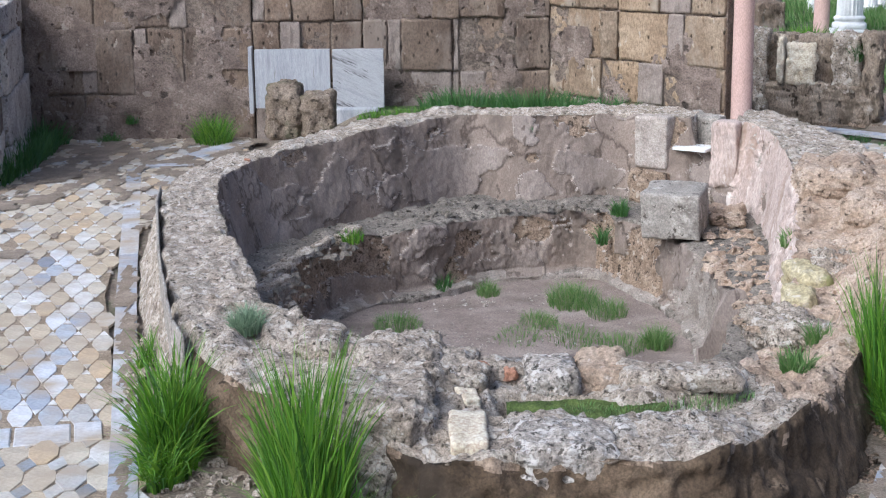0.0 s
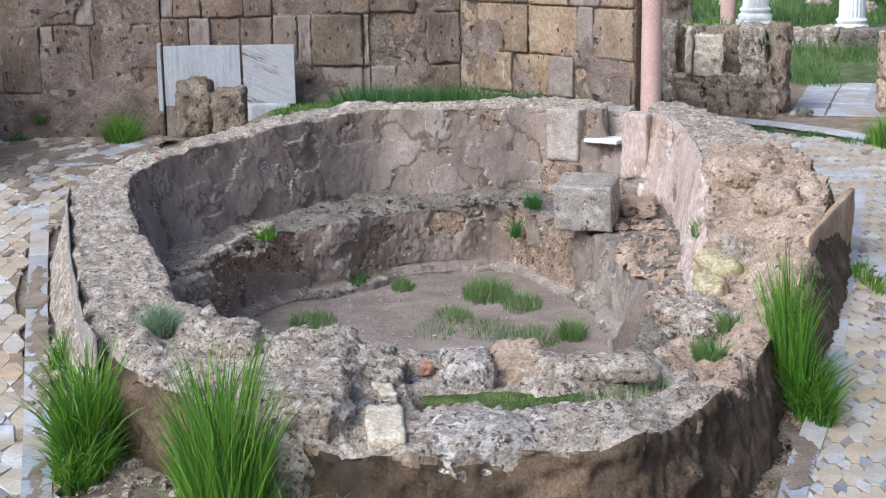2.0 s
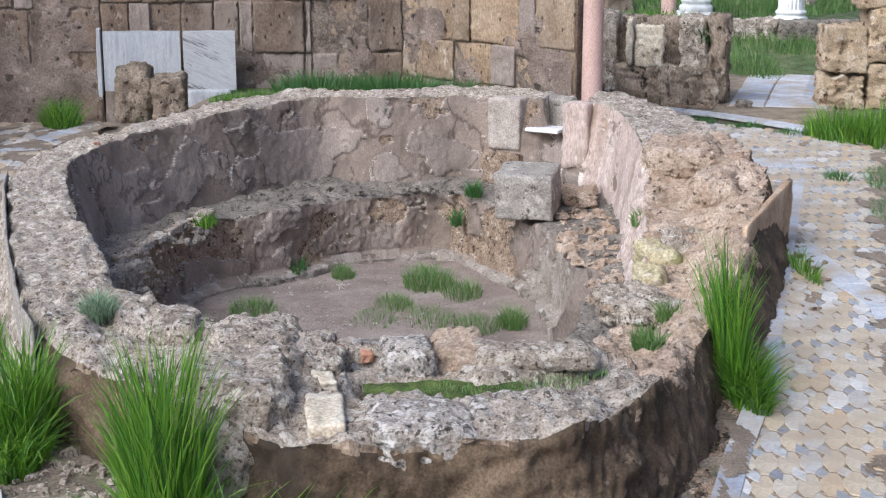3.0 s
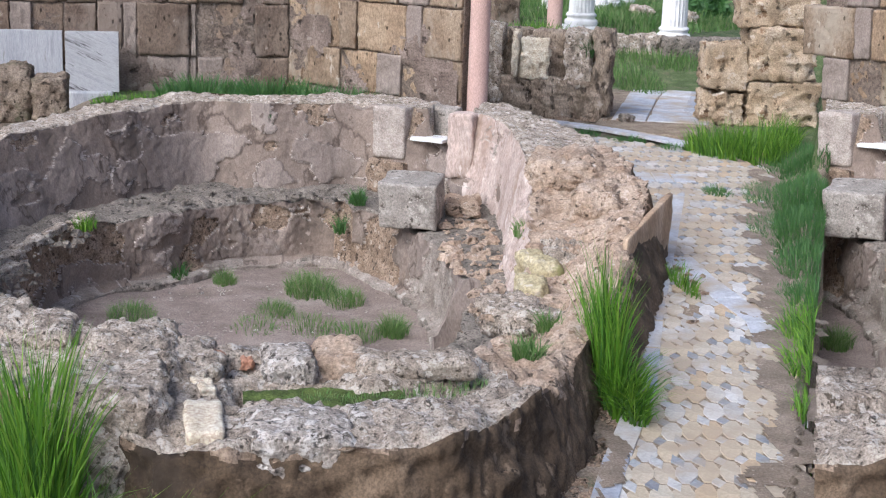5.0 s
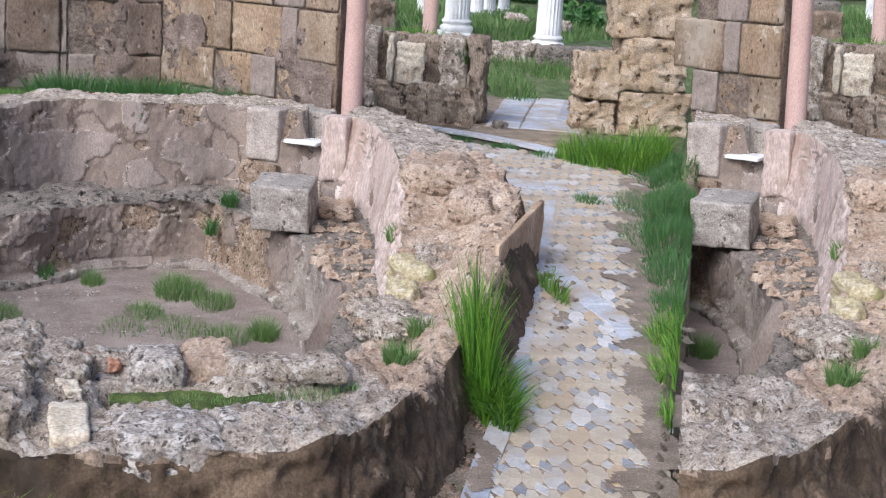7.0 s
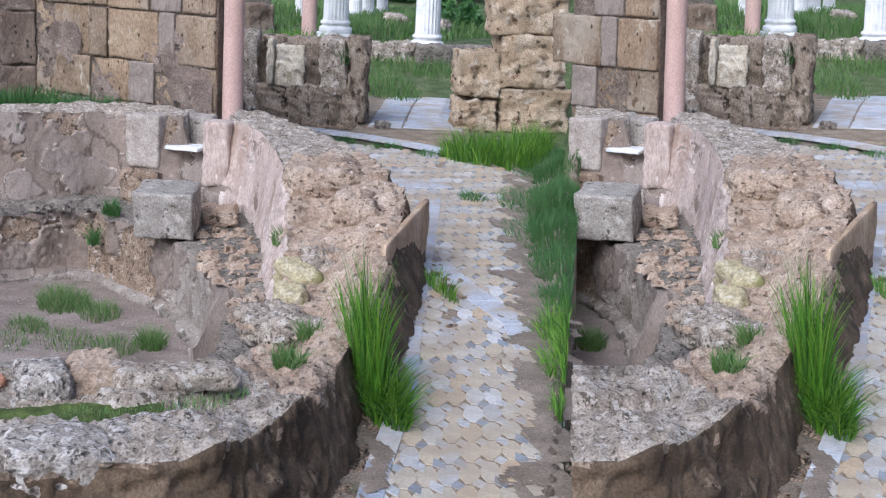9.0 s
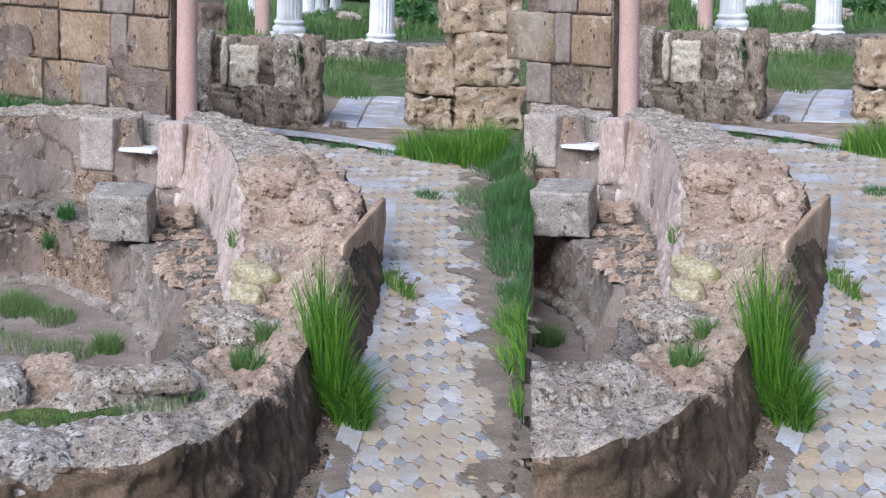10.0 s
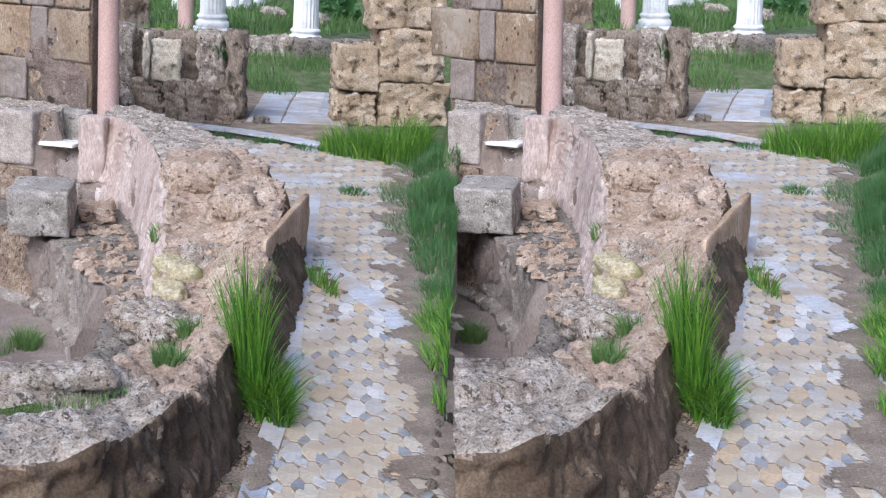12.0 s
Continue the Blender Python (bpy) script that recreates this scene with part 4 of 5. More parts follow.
for k, (x, y, w, d) in enumerate(((-0.80, 13.25, 0.13, 0.30), (-1.00, 12.9, 0.12, 0.34), (-1.17, 12.4, 0.13, 0.36), (-1.27, 12.0, 0.12, 0.36), (-1.29, 11.5, 0.12, 0.4))):
    rock("ledge_slab", x, y, -0.27, (w, d, 0.09), "tilted broken stone on the ledge's edge", M_TOP, 160 + k, 0.025, 10, -20 - 6 * k, 0.02, "stone", group="ledge slabs", tilt=4)
def plaster_fin(x, y, z, width, height, turn, lean):
    """A shell of plaster left standing: a ragged top edge that climbs to a peak and breaks off."""
    rnd = random.Random(7)
    top = [(u, height * (0.08 + 0.92 * smooth(0.0, 0.62, u) - 0.75 * smooth(0.74, 1.0, u)) + rnd.uniform(-0.015, 0.015)) for u in np.linspace(0, 1, 14)]
    foot = [(u, -0.30 + rnd.uniform(-0.02, 0.02)) for u in np.linspace(1, 0, 8)]
    bm = bmesh.new()
    ring = [bm.verts.new(((u - 0.5) * width, 0.06 * math.sin(3 * u), h)) for u, h in top + foot]
    face = bm.faces.new(ring)
    made = bmesh.ops.extrude_face_region(bm, geom=[face])
    for v in made["geom"]:
        if isinstance(v, bmesh.types.BMVert):
            v.co.y += 0.045
    bmesh.ops.triangulate(bm, faces=bm.faces[:])
    bmesh.ops.recalc_face_normals(bm, faces=bm.faces[:])
    ob = part("plaster_fin", bm, M_STUCCO)
    ob.matrix_world = pose(x, y, z, lean, 0, turn)
    return tagged(ob, "jagged fin of pink plaster on the pool side", "plaster")


east.append(plaster_fin(1.97, 10.35, -0.42, 0.50, 0.42, 12, -14))
for ob in east:
    again(ob)

# ---- columns ----
def lathe(name, profile, seg, material, parent, flutes=0, depth=0.0):
    """A turned solid from (radius, height) pairs, fluted if asked."""
    v, f = [], []
    ring = seg
    for r, z in profile:
        for k in range(ring):
            a = 2 * math.pi * k / ring
            rr = r - (depth * (0.5 - 0.5 * math.cos(a * flutes)) ** 0.5 if flutes else 0)
            v.append((rr * math.cos(a), rr * math.sin(a), z))
    for i in range(len(profile) - 1):
        for k in range(ring):
            j = (k + 1) % ring
            f.append((i * ring + k, i * ring + j, (i + 1) * ring + j, (i + 1) * ring + k))
    f.append(tuple(range((len(profile) - 1) * ring, len(profile) * ring)))
    return mesh_from(name, v, f, [material], parent=parent)


def plain_column(x, y, z, r, h, label):
    col = new("column")
    lathe("shaft", [(r * (1.0 - 0.10 * k / 12 + (0.012 if k % 3 else 0)), h * k / 12) for k in range(13)], 40, M_PINK, col)
    col.matrix_world = pose(x, y, z)
    return tagged(col, label, "column", "pink columns")


def fluted_column(x, y, z, r, h, label):
    col = new("column")
    a = r * 1.28
    base = lathe("base", [(a, 0.5 * r)] + [(a * (0.93 + 0.09 * math.sin(t)), 0.5 * r + 0.24 * r * (1 - math.cos(t)) / 1) for t in (0.3, 0.9, 1.57, 2.2, 2.8)]
          + [(a * 0.86, 1.02 * r), (a * 0.84, 1.14 * r), (a * 0.92, 1.24 * r), (a * 0.93, 1.36 * r), (a * 0.85, 1.46 * r), (r * 1.0, 1.5 * r)], 40, M_WHITE, col)
    bm = rough_block(2 * a, 2 * a, 0.5 * r, 7, 0.01, 0.004, 6)
    part("plinth", bm, M_WHITE, base)
    lathe("shaft", [(r * 1.04, 1.5 * r), (r, 1.7 * r)] + [(r * (1 - 0.12 * k / 8), 1.7 * r + (h - 1.7 * r) * k / 8) for k in range(1, 9)], 96, M_WHITE, col, 20, r * 0.10)
    col.matrix_world = pose(x, y, z)
    return tagged(col, label, "column", "white columns")


for ob in (plain_column(2.974, 15.60, 0.32, 0.103, 3.9, "slender smooth pink granite column beside the wall"),
           plain_column(5.60, 23.4, 0.38, 0.115, 3.5, "pink granite column shaft standing in grass"),
           fluted_column(6.19, 24.1, 0.40, 0.20, 3.8, "white fluted marble column on moulded base"),
           fluted_column(7.22, 22.6, 0.36, 0.19, 3.8, "white fluted marble column on moulded base"),
           fluted_column(7.55, 28.0, 0.36, 0.12, 2.6, "far white fluted column on moulded base"),
           fluted_column(7.95, 28.6, 0.36, 0.12, 2.6, "far white fluted column on moulded base"),
           fluted_column(8.40, 29.2, 0.36, 0.11, 2.6, "far white fluted column on moulded base"),
           fluted_column(6.60, 28.3, 0.36, 0.10, 2.6, "far white fluted column on moulded base"),
           fluted_column(9.90, 30.5, 0.36, 0.09, 2.6, "far white fluted column on moulded base")):
    again(ob)

# ---- ruined walls of the east side ----
for k, (x, y, z, size, material, label, turn) in enumerate((
        (4.30, 18.26, -0.05, (1.40, 0.50, 0.50), M_RUIN, "low rubble wall base of brown mortar", -21),
        (3.72, 18.42, 0.10, (0.24, 0.40, 0.95), M_TOP, "jagged end stone of the low wall", -21),
        (4.66, 18.10, 0.30, (0.36, 0.42, 0.72), M_TOP, "deeply pitted upright wall stone", -21),
        (4.92, 17.98, 0.00, (0.24, 0.46, 1.02), M_RUIN, "dark eroded end stone of the wall", -21),
        (3.92, 18.20, 0.40, (0.08, 0.30, 0.58), M_CREAM, "narrow upright marble strip in the wall", -21),
        (4.12, 18.10, 0.40, (0.36, 0.12, 0.50), M_CREAM, "square pale limestone panel in the low wall", -21),
        (4.32, 18.36, 0.02, (1.36, 0.32, 0.96), M_RUIN, "brown eroded wall stone", -21),
        (5.12, 17.55, -0.03, (0.16, 0.20, 0.12), M_LEDGE, "rounded stone at the wall's foot", 10),
        (6.28, 17.75, -0.05, (0.52, 0.50, 0.42), M_HONEY, "squared sandstone at the pier's foot", -6),
        (6.28, 17.75, 0.38, (0.50, 0.48, 0.54), M_HONEY, "pitted squared sandstone of the pier", -6),
        (6.98, 17.70, -0.05, (0.90, 0.60, 0.55), M_HONEY, "eroded honey-coloured pier stone", -6),
        (6.95, 17.70, 0.50, (0.84, 0.60, 0.62), M_HONEY, "hollowed honey-coloured pier stone", -6),
        (6.88, 17.72, 1.12, (0.90, 0.60, 0.70), M_HONEY, "deeply weathered honey-coloured pier stone", -6),
        (6.92, 17.72, 1.82, (0.86, 0.60, 0.70), M_HONEY, "weathered honey-coloured pier stone", -6),
        (6.45, 22.1, 0.22, (0.80, 0.35, 0.36), M_TOP, "low far wall stone in the grass", 0),
        (7.20, 22.0, 0.22, (0.75, 0.35, 0.34), M_LEDGE, "low far wall stone in the grass", 0),
        (7.80, 21.9, 0.22, (0.50, 0.35, 0.36), M_LEDGE, "low far wall stone in the grass", 0),
        (5.15, 25.2, 0.30, (0.5, 0.5, 0.55), M_BLOCK, "far broken stone block", 12),
        (4.65, 25.6, 0.30, (0.4, 0.5, 0.9), M_HONEY, "far honey-coloured pier stone", 5),
        (8.35, 25.5, 0.38, (0.20, 0.4, 0.28), M_TOP, "small broken stone in the grass", 30),
        (8.05, 27.0, 0.38, (0.30, 0.5, 0.20), M_TOP, "small broken stone in the grass", 14),
        (5.05, 27.0, 0.38, (1.4, 0.5, 0.5), M_LEDGE, "far low broken wall", 4))):
    ob = rock("ruin_stone", x, y, z, size, label, material, 100 + k, 0.04 if material in (M_RUBBLE, M_TOP, M_RUIN, M_HONEY) else 0.025, 24, turn, 0.022 if material is M_HONEY else 0.05, "stone", craggy=1.1)
    again(ob)

# ---- plants ----
grass("grass_tuft", [(-1.34, 7.36, 0.13, 0.26)], 560, 0.62, 0.017, "lush green grass tuft at the pool wall's foot", M_GRASS, 11, 0.55, sub=5)
grass("grass_tuft", [(-1.33, 7.20, 0.13, 0.34)], 620, 0.30, 0.015, "low drooping grass round the tall tuft", M_GRASS, 22, 1.1, sub=4)
grass("grass_tuft", [(-0.60, 6.38, 0.15, 0.20), (-0.56, 6.12, 0.14, 0.2)], 950, 0.88, 0.017, "tall bright upright grass before the pool wall", M_GRASS, 12, 0.26, sub=6)
grass("grass_tuft", [(-0.58, 6.05, 0.24, 0.24)], 420, 0.42, 0.014, "low arching blades round the tall grass", M_GRASS, 23, 0.9, sub=5)
grass("grass_tuft", [(-0.12, 5.75, 0.30, 0.10), (-0.35, 5.9, 0.12, 0.1)], 150, 0.50, 0.010, "thin tall grass blades before the pool wall", M_GRASS, 13, 0.7, sub=5)
grass("grass_tuft", [(-1.74, 8.95, 0.05, 0.30)], 130, 0.22, 0.009, "small grass tuft on the wall's apron", M_GRASS, 14, 0.7, sub=4)
herb("herb", -1.05, 8.12, 0.40, 0.085, 0.15, 420, "silvery green herb growing in the wall top", M_SILVER, 15)
grass("grass_tuft", [(-4.15, 15.4, 0.14, 1.5), (-4.35, 16.9, 0.32, 0.25)], 1500, 0.36, 0.014, "dark grass along the side wall's foot", M_DEEP, 16, 0.7, sub=3)
grass("grass_tuft", [(-2.46, 16.9, 0.19, 0.25)], 520, 0.40, 0.014, "round green grass tuft by the marble panel", M_GRASS, 17, 0.7, sub=4)
grass("grass_tuft", [(-3.62, 17.05, 0.12, 0.1)], 160, 0.16, 0.012, "small grass tuft at the wall's foot", M_DEEP, 18, 0.8)
herb("herb", -3.40, 17.26, 0.18, 0.07, 0.14, 160, "small dark plant in a wall joint", M_DEEP, 19)
grass("terrace_grass", [(0.25, 16.8, 0.5, 0.35), (0.95, 16.6, 0.6, 0.45), (1.55, 16.1, 0.5, 0.4)], 3000, 0.27, 0.014, "green grass between pool and wall", M_DEEP, 20, 0.5, None, "stuff")
grass("terrace_grass", [(-0.3, 16.3, 0.6, 0.5), (-0.1, 15.6, 0.5, 0.2), (1.0, 15.9, 1.2, 0.2), (2.35, 15.7, 0.35, 0.25)], 1300, 0.12, 0.011, "short thin grass behind the pool", M_GRASS, 21, 0.6, None, "stuff")
for k, (x, y, r, n, h) in enumerate(((0.40, 13.6, 0.10, 160, 0.16), (1.12, 13.3, 0.22, 420, 0.20), (1.38, 12.95, 0.18, 240, 0.16), (0.78, 12.6, 0.16, 200, 0.13),
                                     (0.60, 12.2, 0.20, 130, 0.09), (1.04, 12.2, 0.22, 190, 0.10), (1.40, 11.95, 0.18, 180, 0.12), (1.68, 12.0, 0.12, 260, 0.19), (-0.38, 12.5, 0.20, 300, 0.16))):
    ob = grass("grass_tuft", [(x, y, r, r * 1.5)], int(n * 1.7), h, 0.006, "grass tuft on the empty pool's floor", M_THIN, 30 + k, 0.8, BASIN_Z, sub=3)
    if bearing(x, y) > CUT + 0.3:
        again(ob)
for k, (x, y, z, r, h, n, m) in enumerate(((-0.78, 13.1, -0.24, 0.10, 0.12, 160, M_GRASS), (1.60, 14.0, -0.22, 0.08, 0.16, 160, M_DEEP), (1.45, 14.05, -0.5, 0.05, 0.2, 90, M_DEEP), (0.0, 13.7, -0.82, 0.07, 0.16, 90, M_DEEP), (0.85, 15.02, 0.40, 0.05, 0.10, 60, M_DEEP))):
    herb("herb", x, y, z, r, h, n, "small weed rooted in the pool masonry", m, 45 + k)
for ob in (grass("grass_tuft", [(2.25, 7.85, 0.075, 0.28)], 430, 0.78, 0.013, "tall lush grass tuft on the broken wall", M_GRASS, 51, 0.24, 0.06, sub=5),
           grass("grass_tuft", [(2.31, 7.75, 0.10, 0.42)], 900, 0.40, 0.014, "low spreading grass at the wall's foot", M_GRASS, 52, 0.9, sub=4),
           grass("grass_tuft", [(3.42, 10.1, 0.05, 0.35)], 150, 0.22, 0.010, "small grass tuft along the wall's foot", M_GRASS, 53, 0.7),
           herb("herb", 1.76, 7.55, 0.32, 0.08, 0.15, 160, "leafy weed on the pool wall", M_THIN, 54),
           herb("herb", 2.12, 8.55, 0.16, 0.08, 0.16, 130, "leafy weed on the pool wall", M_THIN, 55),
           herb("herb", 2.55, 11.2, 0.12, 0.10, 0.14, 160, "leafy weed in the broken wall", M_THIN, 56),
           herb("herb", 4.72, 18.0, 0.70, 0.07, 0.34, 200, "ivy-like weed on the low wall", M_DEEP, 57),
           grass("grass_tuft", [(4.78, 13.35, 0.12, 0.20)], 220, 0.13, 0.011, "dark weed growing through the pavement", M_DEEP, 58, 0.8),
           grass("verge_grass", [(5.55, 15.5, 0.35, 0.5), (5.9, 15.3, 0.35, 0.6)], 1900, 0.40, 0.012, "thick tall grass by the pier", M_GRASS, 59, 0.55, None, "stuff"),
           grass("verge_grass", [(6.0, 14.2, 0.40, 0.9), (5.35, 12.6, 0.45, 1.2), (4.85, 11.4, 0.35, 1.0), (4.5, 10.3, 0.25, 0.8), (4.15, 9.5, 0.18, 0.6)], 14000, 0.13, 0.007, "short dense grass on the verge", M_DEEP, 60, 0.6, None, "stuff"),
           grass("verge_grass", [(3.86, 8.6, 0.22, 0.6), (3.62, 7.9, 0.22, 0.6), (3.42, 7.2, 0.15, 0.5)], 1700, 0.27, 0.011, "broad-leaved weeds on the verge", M_GRASS, 61, 0.8, None, "stuff"),
           grass("verge_grass", [(3.25, 6.9, 0.14, 0.7), (3.02, 6.2, 0.15, 0.5)], 900, 0.20, 0.011, "green grass along the pavement edge", M_GRASS, 62, 0.7, None, "stuff"),
           grass("threshold_grass", [(4.35, 16.72, 0.25, 0.12), (4.75, 16.25, 0.22, 0.16), (5.1, 15.75, 0.2, 0.2)], 800, 0.10, 0.010, "strip of grass before the threshold", M_DEEP, 63, 0.7, None, "stuff"),
           grass("field_grass", [(6.1, 20.6, 0.35, 0.8), (6.9, 21.8, 0.9, 0.7), (6.4, 22.4, 0.7, 0.5)], 2600, 0.16, 0.014, "green grass beyond the far pavement", M_THIN, 64, 0.6, None, "stuff"),
           grass("field_grass", [(7.2, 25.5, 1.8, 1.8), (8.8, 27.5, 1.8, 2.5), (7.0, 29, 2.6, 3.0), (4.9, 23.6, 0.5, 1.0)], 9000, 0.22, 0.024, "meadow grass among the far columns", M_THIN, 65, 0.6, None, "stuff"),
           grass("field_grass", [(4.1, 18.6, 0.4, 0.2), (4.5, 19.4, 0.5, 0.6)], 700, 0.25, 0.014, "grass behind the low ruined wall", M_GRASS, 66, 0.6, 0.75, "stuff")):
    again(ob)

# ---- loose rubble ----
def scree(name, spots, n, size, label, material, seed=1, z=None):
    """Small angular stones strewn over spots (x, y, rx, ry, z)."""
    rng = np.random.default_rng(seed)
    v, f = [], []
    shape = np.array([(-1, -1, -0.6), (1, -1, -0.6), (1, 1, -0.6), (-1, 1, -0.6), (-0.7, -0.7, 0.6), (0.7, -0.6, 0.7), (0.6, 0.7, 0.5), (-0.6, 0.6, 0.8)], float)
    w = np.array([s[2] * s[3] for s in spots])
    for k in rng.choice(len(spots), n, p=w / w.sum()):
        x, y, rx, ry, zz = spots[k]
        a, r = rng.random() * 6.283, math.sqrt(rng.random())
        c = np.array((x + rx * r * math.cos(a), y + ry * r * math.sin(a), zz))
        s = size * (0.25 + rng.random() ** 3 * 1.3)
        q = (shape + rng.normal(0, 0.22, shape.shape)) * s * np.array((0.8, 1.2, 0.7))
        t = rng.random() * 6.283
        q = np.column_stack([q[:, 0] * math.cos(t) - q[:, 1] * math.sin(t), q[:, 0] * math.sin(t) + q[:, 1] * math.cos(t), q[:, 2]])
        b = len(v)
        v += (q + c).tolist()
        f += [tuple(b + i for i in p) for p in ((0, 1, 5, 4), (1, 2, 6, 5), (2, 3, 7, 6), (3, 0, 4, 7), (4, 5, 6, 7))]
    return tagged(mesh_from(name, v, f, [material], flat=True), label, "rubble", kind="stuff")


scree("rubble", [(-0.2, 14.2, 0.4, 0.3, -0.24), (0.7, 14.55, 0.7, 0.25, -0.24), (1.4, 14.5, 0.4, 0.3, -0.24), (-0.95, 13.0, 0.25, 0.7, -0.24), (-1.2, 11.6, 0.2, 0.8, -0.24)], 420, 0.028, "loose stones on the pool's ledge", M_LEDGE, 1)
scree("pebbles", [(0.6, 12.8, 1.0, 0.9, -0.86), (0.3, 11.6, 0.9, 0.9, -0.86)], 500, 0.012, "scattered pebbles on the pool floor", M_PITTED, 2)
scree("rubble", [(-1.1, 7.0, 0.3, 0.35, -0.02), (-0.95, 6.5, 0.25, 0.3, -0.02), (-1.75, 9.2, 0.08, 1.2, 0.02)], 200, 0.022, "crumbled stone at the wall's foot", M_TOP, 3)
for ob in (scree("rubble", [(2.4, 12.9, 0.25, 0.6, -0.22), (2.3, 11.8, 0.25, 0.7, -0.22), (2.25, 10.6, 0.2, 0.6, -0.2), (2.75, 10.9, 0.25, 0.6, 0.2), (2.0, 9.2, 0.25, 0.5, 0.12)], 420, 0.04, "broken masonry on the collapsed pool side", M_RUBBLE, 4),
           scree("rubble", [(3.30, 8.0, 0.12, 0.7, -0.0), (3.0, 7.0, 0.12, 0.7, -0.0), (4.0, 10.0, 0.12, 0.8, 0.0), (3.65, 8.9, 0.1, 0.5, 0)], 420, 0.016, "gravel along the pavement's edge", M_BED, 5),
           scree("rubble", [(2.02, 7.05, 0.10, 0.35, -0.02), (1.80, 6.5, 0.10, 0.3, -0.02), (2.25, 7.6, 0.08, 0.3, -0.02)], 420, 0.014, "crumbs of mortar along the floor strip", M_BARE, 7),
           scree("rubble", [(3.55, 10.6, 0.1, 0.8, 0.0), (3.2, 9.6, 0.08, 0.5, 0.0), (4.6, 17.7, 0.5, 0.1, 0.0)], 150, 0.03, "crumbled mortar at the wall's foot", M_BARE, 6)):
    again(ob)


# ---- shrubs on the horizon ----
def shrub(name, x, y, z, r, h, n, label, material, seed):
    rng = np.random.default_rng(seed)
    lumps = [(x + rng.normal(0, r * 0.45), y + rng.normal(0, r * 0.4), z + h * rng.uniform(0.25, 0.75), r * rng.uniform(0.25, 0.5)) for k in range(14)]
    v, f = [], []
    for k in range(n):
        cx, cy, cz, cr = lumps[rng.integers(len(lumps))]
        d = rng.normal(size=3)
        d /= np.linalg.norm(d)
        c = np.array((cx, cy, cz)) + d * cr * (0.6 + 0.5 * rng.random()) * np.array((1, 1, h / (2 * r) + 0.3))
        e, g = rng.normal(size=3), rng.normal(size=3)
        s = 0.045 * (0.6 + rng.random())
        b = len(v)
        v += [c - e * s, c + g * s * 0.5, c + e * s, c - g * s * 0.5]
        f.append((b, b + 1, b + 2, b + 3))
    ob = new(name)
    tagged(ob, label, "shrub", "far shrubs")
    part_ob = mesh_from("crown", v, f, [material], parent=ob)
    lathe("trunk", [(0.05, z - 0.3), (0.035, z + h * 0.5)], 8, M_FRONT, ob).location = (x, y, 0)
    return ob


for k, (x, y, r, h) in enumerate(((9.6, 33, 1.3, 1.3), (11.5, 34, 1.6, 1.5), (13.2, 34, 1.5, 1.6), (7.5, 35, 1.6, 1.2), (5.2, 34, 1.6, 1.2), (9.4, 27.5, 0.5, 0.5))):
    again(shrub("shrub", x, y, 0.3, r, h, 2600, "dark green shrub beyond the columns", M_DEEP, 90 + k))

# ---- pavements: slabs and tiles, piece by piece ----
def octagon(px, py, seed):
    rnd = random.Random(seed)
    c = 0.345
    pts = [(-0.5 + c, -0.5), (0.5 - c, -0.5), (0.5, -0.5 + c), (0.5, 0.5 - c), (0.5 - c, 0.5), (-0.5 + c, 0.5), (-0.5, 0.5 - c), (-0.5, -0.5 + c)]
    return [((x * 0.985 + rnd.uniform(-0.025, 0.025)) * px, (y * 0.985 + rnd.uniform(-0.025, 0.025)) * py) for x, y in pts]


def tile_mesh(points, th=0.02, bevel=0.003):
    n = len(points)
    v = [(x, y, -th) for x, y in points] + [(x, y, -bevel) for x, y in points] + [(x * 0.97, y * 0.97, 0) for x, y in points]
    f = [tuple(range(2 * n, 3 * n))]
    for k in range(n):
        j = (k + 1) % n
        f += [(k, j, n + j, n + k), (n + k, n + j, 2 * n + j, 2 * n + k)]
    return v, f


